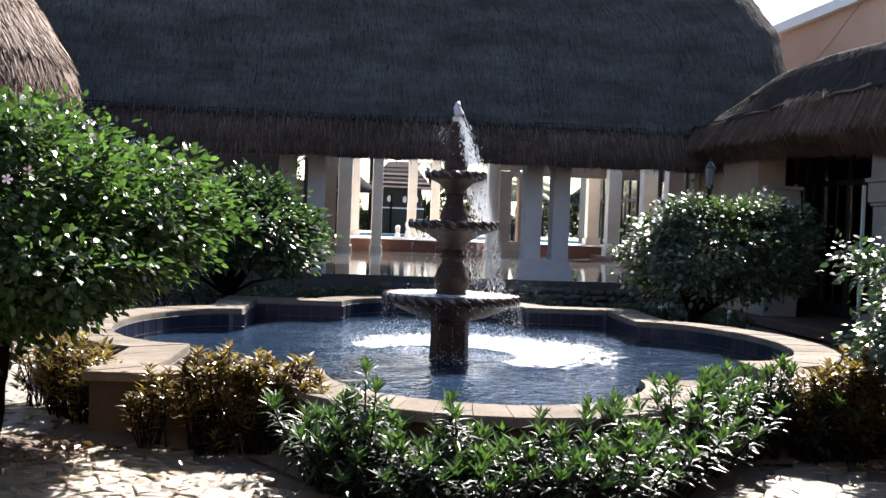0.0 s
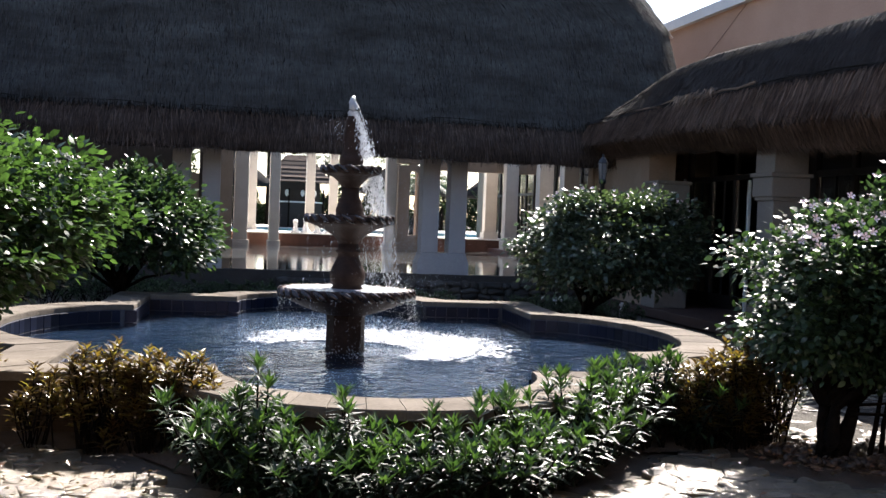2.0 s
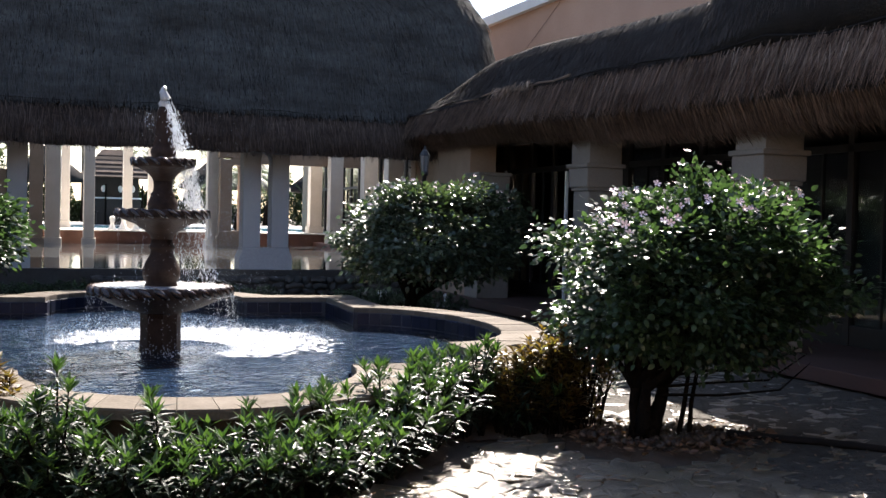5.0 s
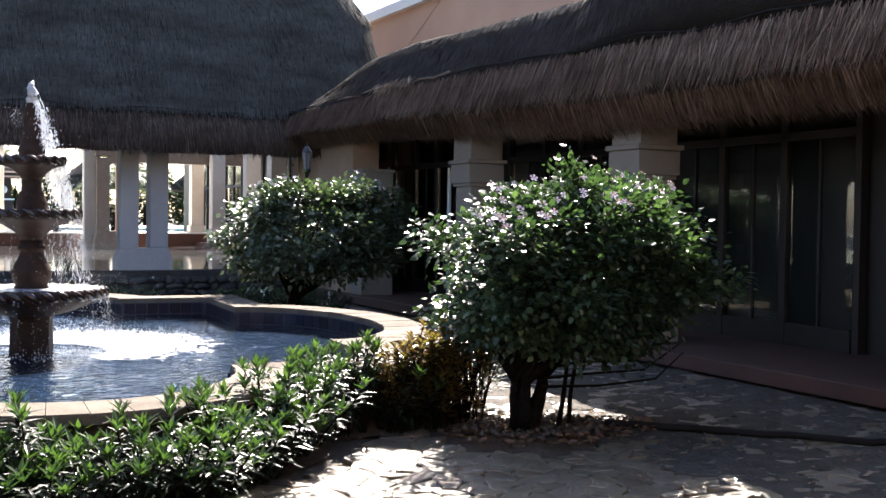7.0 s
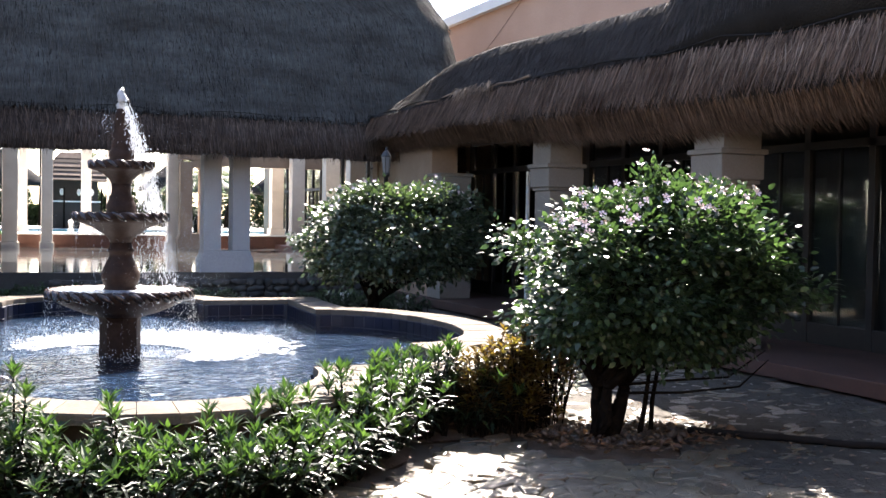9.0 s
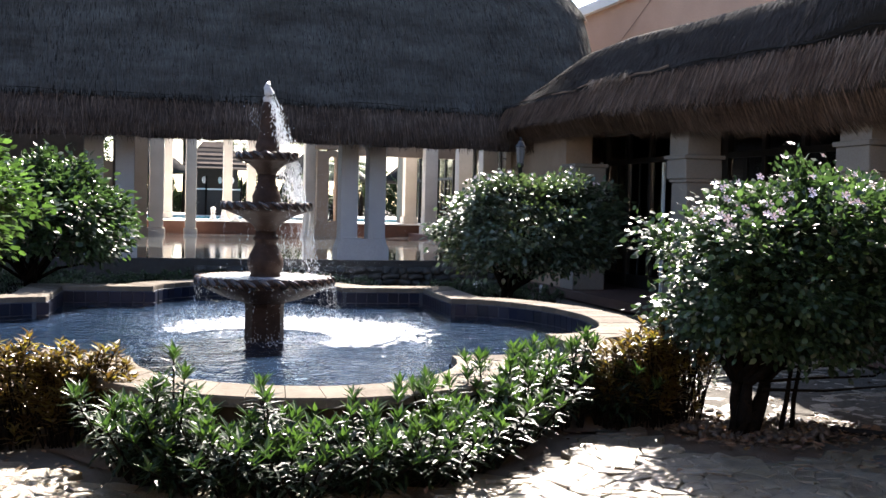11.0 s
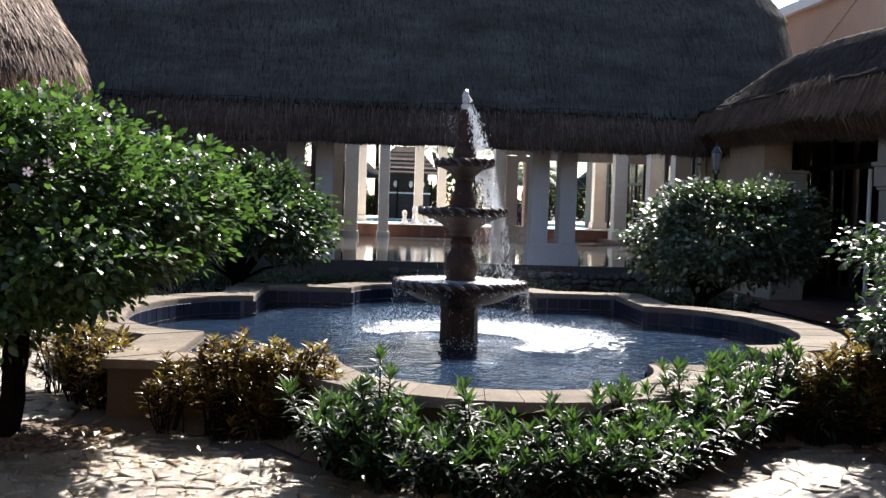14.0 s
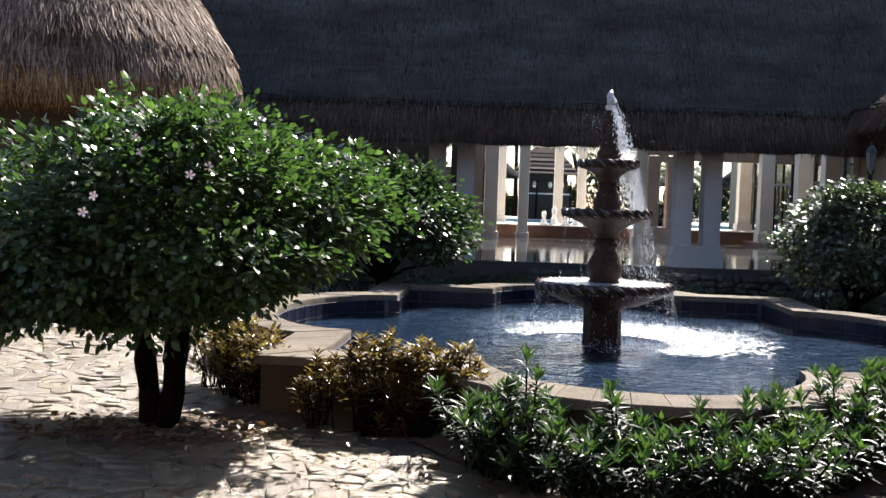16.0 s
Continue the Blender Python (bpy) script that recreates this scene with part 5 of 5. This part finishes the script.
def running_water():
    r = np.random.default_rng(77)
    groups = [falls(2.07, 1.60, 0.29, 46, 34, 1, 0.03, 0.90, 0.0022, 9.0), falls(2.10, 1.62, 0.18, 15, 44, 4, 0.15, 1.0, 0.0030, 11.0),
              falls(1.55, 0.84, 0.43, 40, 30, 2, 0.04, 0.80, 0.0020, 7.0), falls(1.60, 0.84, 0.32, 9, 40, 6, 0.15, 1.0, 0.0024, 9.0), falls(0.74, WATER, 0.71, 90, 14, 3, 0.03, 0.35, 0.0022)]
    n = 1500                                                    # splash blown from the jet
    t = r.random(n)
    p = np.stack([0.02 + 0.15 * t + 0.05 * r.normal(size=n) * (0.3 + t), 0.07 * r.normal(size=n), 2.62 - 0.5 * t ** 1.3 + 0.05 * r.normal(size=n)], 1)
    groups.append((p, 0.0046 * (0.4 + r.random(n)), 1 + 3.0 * r.random(n)))
    n = 60
    p = np.stack([-0.12 + 0.06 * r.normal(size=n), 0.06 * r.normal(size=n), 2.45 + 0.09 * r.normal(size=n)], 1)
    groups.append((p, 0.0034 * (0.4 + r.random(n)), 1 + r.random(n)))
    n = 4200                                                    # mist that drifts beside the tiers
    p = np.stack([0.55 + 0.28 * r.normal(size=n), 0.25 * r.normal(size=n), 1.25 + 0.42 * r.normal(size=n)], 1)
    p = p[p[:, 2] > WATER]
    groups.append((p, 0.0016 * (0.5 + r.random(len(p))), 1 + 1.5 * r.random(len(p))))
    p, rad, st = (np.concatenate([g[i] for g in groups]) for i in range(3))
    part("falling_water", beads(p, rad, st, 9), M_DROP, fountain, "drops and strings of falling water", kind="stuff")
    bm = bmesh.new()
    pts = [(0.012 * math.sin(5 * k), 0.008 * math.cos(7 * k), 2.58 + 0.033 * k) for k in range(9)]
    tube(bm, pts, [0.058, 0.052, 0.060, 0.052, 0.057, 0.046, 0.042, 0.030, 0.010], 12)
    part("water_jet", bm, M_FOAM, fountain, "white bubbling water jet", smooth=True)


running_water()


def bowl_water(z, r, inner, parent):
    bm = bmesh.new()
    rings = []
    for k in range(7):
        q = inner + (r - inner) * k / 6
        rings.append([bm.verts.new((q * math.cos(2 * math.pi * i / 40), q * math.sin(2 * math.pi * i / 40), z + 0.006 * noise.noise(Vector((q * 9, i * 0.9, z))))) for i in range(40)])
    for a, b in zip(rings, rings[1:]):
        for i in range(40):
            j = (i + 1) % 40
            bm.faces.new((a[i], b[i], b[j], a[j]))
    part("bowl_water", bm, M_FOAM, parent, "white churning water in the bowl", smooth=True)


bowl_water(0.822, 0.64, 0.12, low)
bowl_water(1.587, 0.415, 0.09, mid)
bowl_water(2.102, 0.275, 0.07, top)


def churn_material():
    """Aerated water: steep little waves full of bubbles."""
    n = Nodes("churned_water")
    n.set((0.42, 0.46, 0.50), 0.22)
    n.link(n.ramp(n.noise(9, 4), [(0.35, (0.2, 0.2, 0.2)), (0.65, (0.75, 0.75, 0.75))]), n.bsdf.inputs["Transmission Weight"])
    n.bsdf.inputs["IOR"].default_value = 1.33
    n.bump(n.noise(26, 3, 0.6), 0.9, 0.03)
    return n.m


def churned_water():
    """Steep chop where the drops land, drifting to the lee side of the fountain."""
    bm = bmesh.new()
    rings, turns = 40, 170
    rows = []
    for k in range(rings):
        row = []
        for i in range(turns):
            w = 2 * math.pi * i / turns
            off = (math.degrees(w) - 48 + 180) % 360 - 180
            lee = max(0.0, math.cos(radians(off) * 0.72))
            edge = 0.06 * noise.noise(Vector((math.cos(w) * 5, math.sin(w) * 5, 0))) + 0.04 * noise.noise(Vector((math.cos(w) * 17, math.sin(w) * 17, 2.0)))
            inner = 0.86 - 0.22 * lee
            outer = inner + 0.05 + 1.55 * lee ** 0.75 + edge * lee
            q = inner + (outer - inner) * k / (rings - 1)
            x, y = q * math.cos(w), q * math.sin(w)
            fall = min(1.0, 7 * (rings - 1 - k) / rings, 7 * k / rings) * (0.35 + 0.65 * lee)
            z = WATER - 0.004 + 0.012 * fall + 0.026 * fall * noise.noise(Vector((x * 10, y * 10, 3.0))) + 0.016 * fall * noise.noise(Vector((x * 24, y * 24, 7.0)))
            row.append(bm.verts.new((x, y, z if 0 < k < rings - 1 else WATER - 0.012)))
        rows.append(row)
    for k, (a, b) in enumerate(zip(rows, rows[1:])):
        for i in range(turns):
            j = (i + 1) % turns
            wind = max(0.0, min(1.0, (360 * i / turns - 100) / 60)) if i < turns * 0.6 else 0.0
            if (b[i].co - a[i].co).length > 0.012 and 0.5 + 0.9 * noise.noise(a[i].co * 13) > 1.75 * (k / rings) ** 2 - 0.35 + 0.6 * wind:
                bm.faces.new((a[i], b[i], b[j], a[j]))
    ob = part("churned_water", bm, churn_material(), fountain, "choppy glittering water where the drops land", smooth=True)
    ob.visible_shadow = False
    r = np.random.default_rng(88)
    n = 6000
    w = radians(28) + r.normal(size=n) * 1.0
    q = 0.75 + (0.35 + 0.75 * np.maximum(0, np.cos(w - radians(28)))) * r.random(n)
    p = np.stack([q * np.cos(w), q * np.sin(w), WATER + 0.01 + 0.09 * r.random(n) ** 2.5], 1)
    part("splash", beads(p, 0.0038 * (0.4 + r.random(n)), 1 + r.random(n), 5), M_DROP, fountain, "small splashes over the water", kind="stuff")


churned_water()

# ---- pieces of the setting: tiles, coping, paving, rubble ----
def lining_tiles():
    me = bpy.data.meshes.new("tile")
    h, w, d = 0.0715, 0.0715, 0.004
    v = [(-w, -d, -h), (w, -d, -h), (w, -d, h), (-w, -d, h), (-w + 0.003, d, -h + 0.003), (w - 0.003, d, -h + 0.003), (w - 0.003, d, h - 0.003), (-w + 0.003, d, h - 0.003)]
    me.from_pydata(v, [], [(3, 2, 1, 0), (4, 5, 6, 7), (0, 1, 5, 4), (1, 2, 6, 5), (2, 3, 7, 6), (3, 0, 4, 7)])
    me.materials.append(M_TILE)
    loop = [Vector((*p[0], 0)) for p in PAIRS]
    left = 0.075
    for a, b in zip(loop, loop[1:] + loop[:1]):
        l = (b - a).length
        if l < 1e-4:
            continue
        d = (b - a) / l
        inward = Vector((-d.y, d.x, 0))
        while left < l:
            p = a + d * left + inward * 0.004
            for z in (RIM - 0.065 - 0.076, RIM - 0.065 - 0.227):
                o = new("tile", me)
                o.parent = pool
                o.matrix_basis = Matrix.Translation((p.x, p.y, z)) @ Matrix(((d.x, inward.x, 0, 0), (d.y, inward.y, 0, 0), (0, 0, 1, 0), (0, 0, 0, 1)))
            left += 0.15
        left -= l


def coping(pairs):
    n = len(pairs)
    group, count = [], 0
    for i in range(n):
        j = (i + 1) % n
        (ai, ao), (bi, bo) = pairs[i], pairs[j]
        cuts = max(1, round(math.dist(ao, bo) / 0.6))
        for c in range(cuts):
            s0, s1 = c / cuts, (c + 1) / cuts
            quad = [Vector((*ai, 0)).lerp(Vector((*bi, 0)), s0), Vector((*ai, 0)).lerp(Vector((*bi, 0)), s1),
                    Vector((*ao, 0)).lerp(Vector((*bo, 0)), s1), Vector((*ao, 0)).lerp(Vector((*bo, 0)), s0)]
            mid_p = sum(quad, Vector()) / 4
            bm = bmesh.new()
            rings = []
            h = RIM + random.uniform(-0.003, 0.003)
            for z, shrink in ((RIM - 0.065, 0.995), (h - 0.014, 0.997), (h, 0.975)):
                rings.append([bm.verts.new((*(mid_p + (q - mid_p) * shrink).xy, z)) for q in quad])
            for a, b in zip(rings, rings[1:]):
                for k in range(4):
                    bm.faces.new((a[k], b[k], b[(k + 1) % 4], a[(k + 1) % 4]))
            bm.faces.new(list(reversed(rings[-1])))
            bm.faces.new(rings[0])
            bmesh.ops.recalc_face_normals(bm, faces=bm.faces)
            part("coping_stone", bm, M_COPING, pool)


def clip(poly, p, nrm):
    """The part of a polygon on the near side of the line through p with normal nrm."""
    out = []
    for a, b in zip(poly, poly[1:] + poly[:1]):
        da, db = (a[0] - p[0]) * nrm[0] + (a[1] - p[1]) * nrm[1], (b[0] - p[0]) * nrm[0] + (b[1] - p[1]) * nrm[1]
        if da <= 0:
            out.append(a)
        if (da < 0 < db) or (db < 0 < da):
            s = da / (da - db)
            out.append((a[0] + (b[0] - a[0]) * s, a[1] + (b[1] - a[1]) * s))
    return out


def flag_bm(bm, poly, z, r):
    cx, cy = sum(p[0] for p in poly) / len(poly), sum(p[1] for p in poly) / len(poly)
    tx, ty = r.uniform(-0.10, 0.10), r.uniform(-0.13, 0.13)
    rings = []
    for dz, s in ((-0.05, 1.0), (-0.006, 0.99), (0.0, 0.88)):
        rings.append([bm.verts.new((cx + (x - cx) * s, cy + (y - cy) * s, z + dz + (x - cx) * tx + (y - cy) * ty)) for x, y in poly])
    n = len(poly)
    for a, b in zip(rings, rings[1:]):
        for k in range(n):
            bm.faces.new((a[k], a[(k + 1) % n], b[(k + 1) % n], b[k]))
    bm.faces.new(rings[-1])
    return cx, cy


def paving():
    r = random.Random(9)
    step = 0.18
    pts = {}
    for i in range(-39, 45):
        for j in range(-26, 114):
            pts[i, j] = (step * (i + 0.5 * (j % 2) + r.uniform(-0.46, 0.46)), step * 0.88 * (j + r.uniform(-0.46, 0.46)))
    inv = POOL.inverted()
    near, far = [], []
    for (i, j), (x, y) in pts.items():
        q = inv @ Vector((x, y, 0))
        body = abs(q.x) < HX + 0.75 and -HYF - 0.75 < q.y < HYB + 0.75
        lobe = (abs(q.x) / (HX + SA + 0.8)) ** 2 + (q.y / 2.7) ** 2 < 1 or math.hypot(q.x, q.y + HYF) < FA + CW + 0.40
        if body or lobe or x > 7.6 or y > 17.5 or math.hypot(x - 4.5, y - 7.0) < 0.72 or math.hypot(x + 2.0, y - 7.35) < 0.6:
            continue
        cell = [(x - 1, y - 1), (x + 1, y - 1), (x + 1, y + 1), (x - 1, y + 1)]
        for di in range(-2, 3):
            for dj in range(-2, 3):
                o = pts.get((i + di, j + dj))
                if o and (di or dj):
                    cell = clip(cell, ((x + o[0]) / 2, (y + o[1]) / 2), (o[0] - x, o[1] - y))
        if len(cell) < 3 or max(math.dist(c, (x, y)) for c in cell) > 0.36:
            continue
        near.append(cell) if len(near) < 300 and 5.2 < y < 7.4 and -2.6 < x < 5.2 else far.append(cell)
    plot = thing("paving", "irregular pale limestone crazy paving", "paving", kind="structure")
    for cell in near:
        bm = bmesh.new()
        flag_bm(bm, cell, 0.0 + r.uniform(-0.006, 0.006), r)
        part("paving_stone", bm, M_SLAB, plot)
    bm = bmesh.new()
    for cell in far:
        flag_bm(bm, cell, 0.0 + r.uniform(-0.006, 0.006), r)
    part("paving_rest", bm, M_SLABREST, plot, kind="stuff")


def island_stone():
    n = Nodes("limestone_paving")
    geo = n.add("NewGeometry")
    return stone_mottle(n, n.ramp(geo.outputs["Random Per Island"], [(0.0, (0.112, 0.098, 0.075)), (0.5, (0.15, 0.133, 0.105)), (1.0, (0.078, 0.067, 0.051))]))


M_SLABREST = island_stone()


def rubble_wall():
    """Low rough stone edge before the basin."""
    w = thing("rubble_edge", "low rough grey rubble edge before the basin", "wall", kind="structure")
    part("core", boxed(1.4, 7.6, 21.58, 21.8, 0, 0.36), M_STONEWALL, w)
    r = random.Random(4)
    for row in range(3):
        x = 1.4
        while x < 7.5:
            l = r.uniform(0.14, 0.42)
            bm = bmesh.new()
            bmesh.ops.create_icosphere(bm, subdivisions=2, radius=0.5, matrix=Matrix.LocRotScale((x + l / 2, 21.54, row * 0.125 + r.uniform(0.04, 0.08)), Euler((r.uniform(-0.3, 0.3), r.uniform(-0.2, 0.2), r.uniform(-0.3, 0.3))), (l * 1.05, 0.24, r.uniform(0.13, 0.19))))
            for v in bm.verts:
                v.co += Vector((1, 1, 1)) * 0.03 * noise.noise(v.co * 7)
            part("stone", bm, M_STONEWALL, w)
            x += l


rubble_wall()
coping(PAIRS)
lining_tiles()
paving()
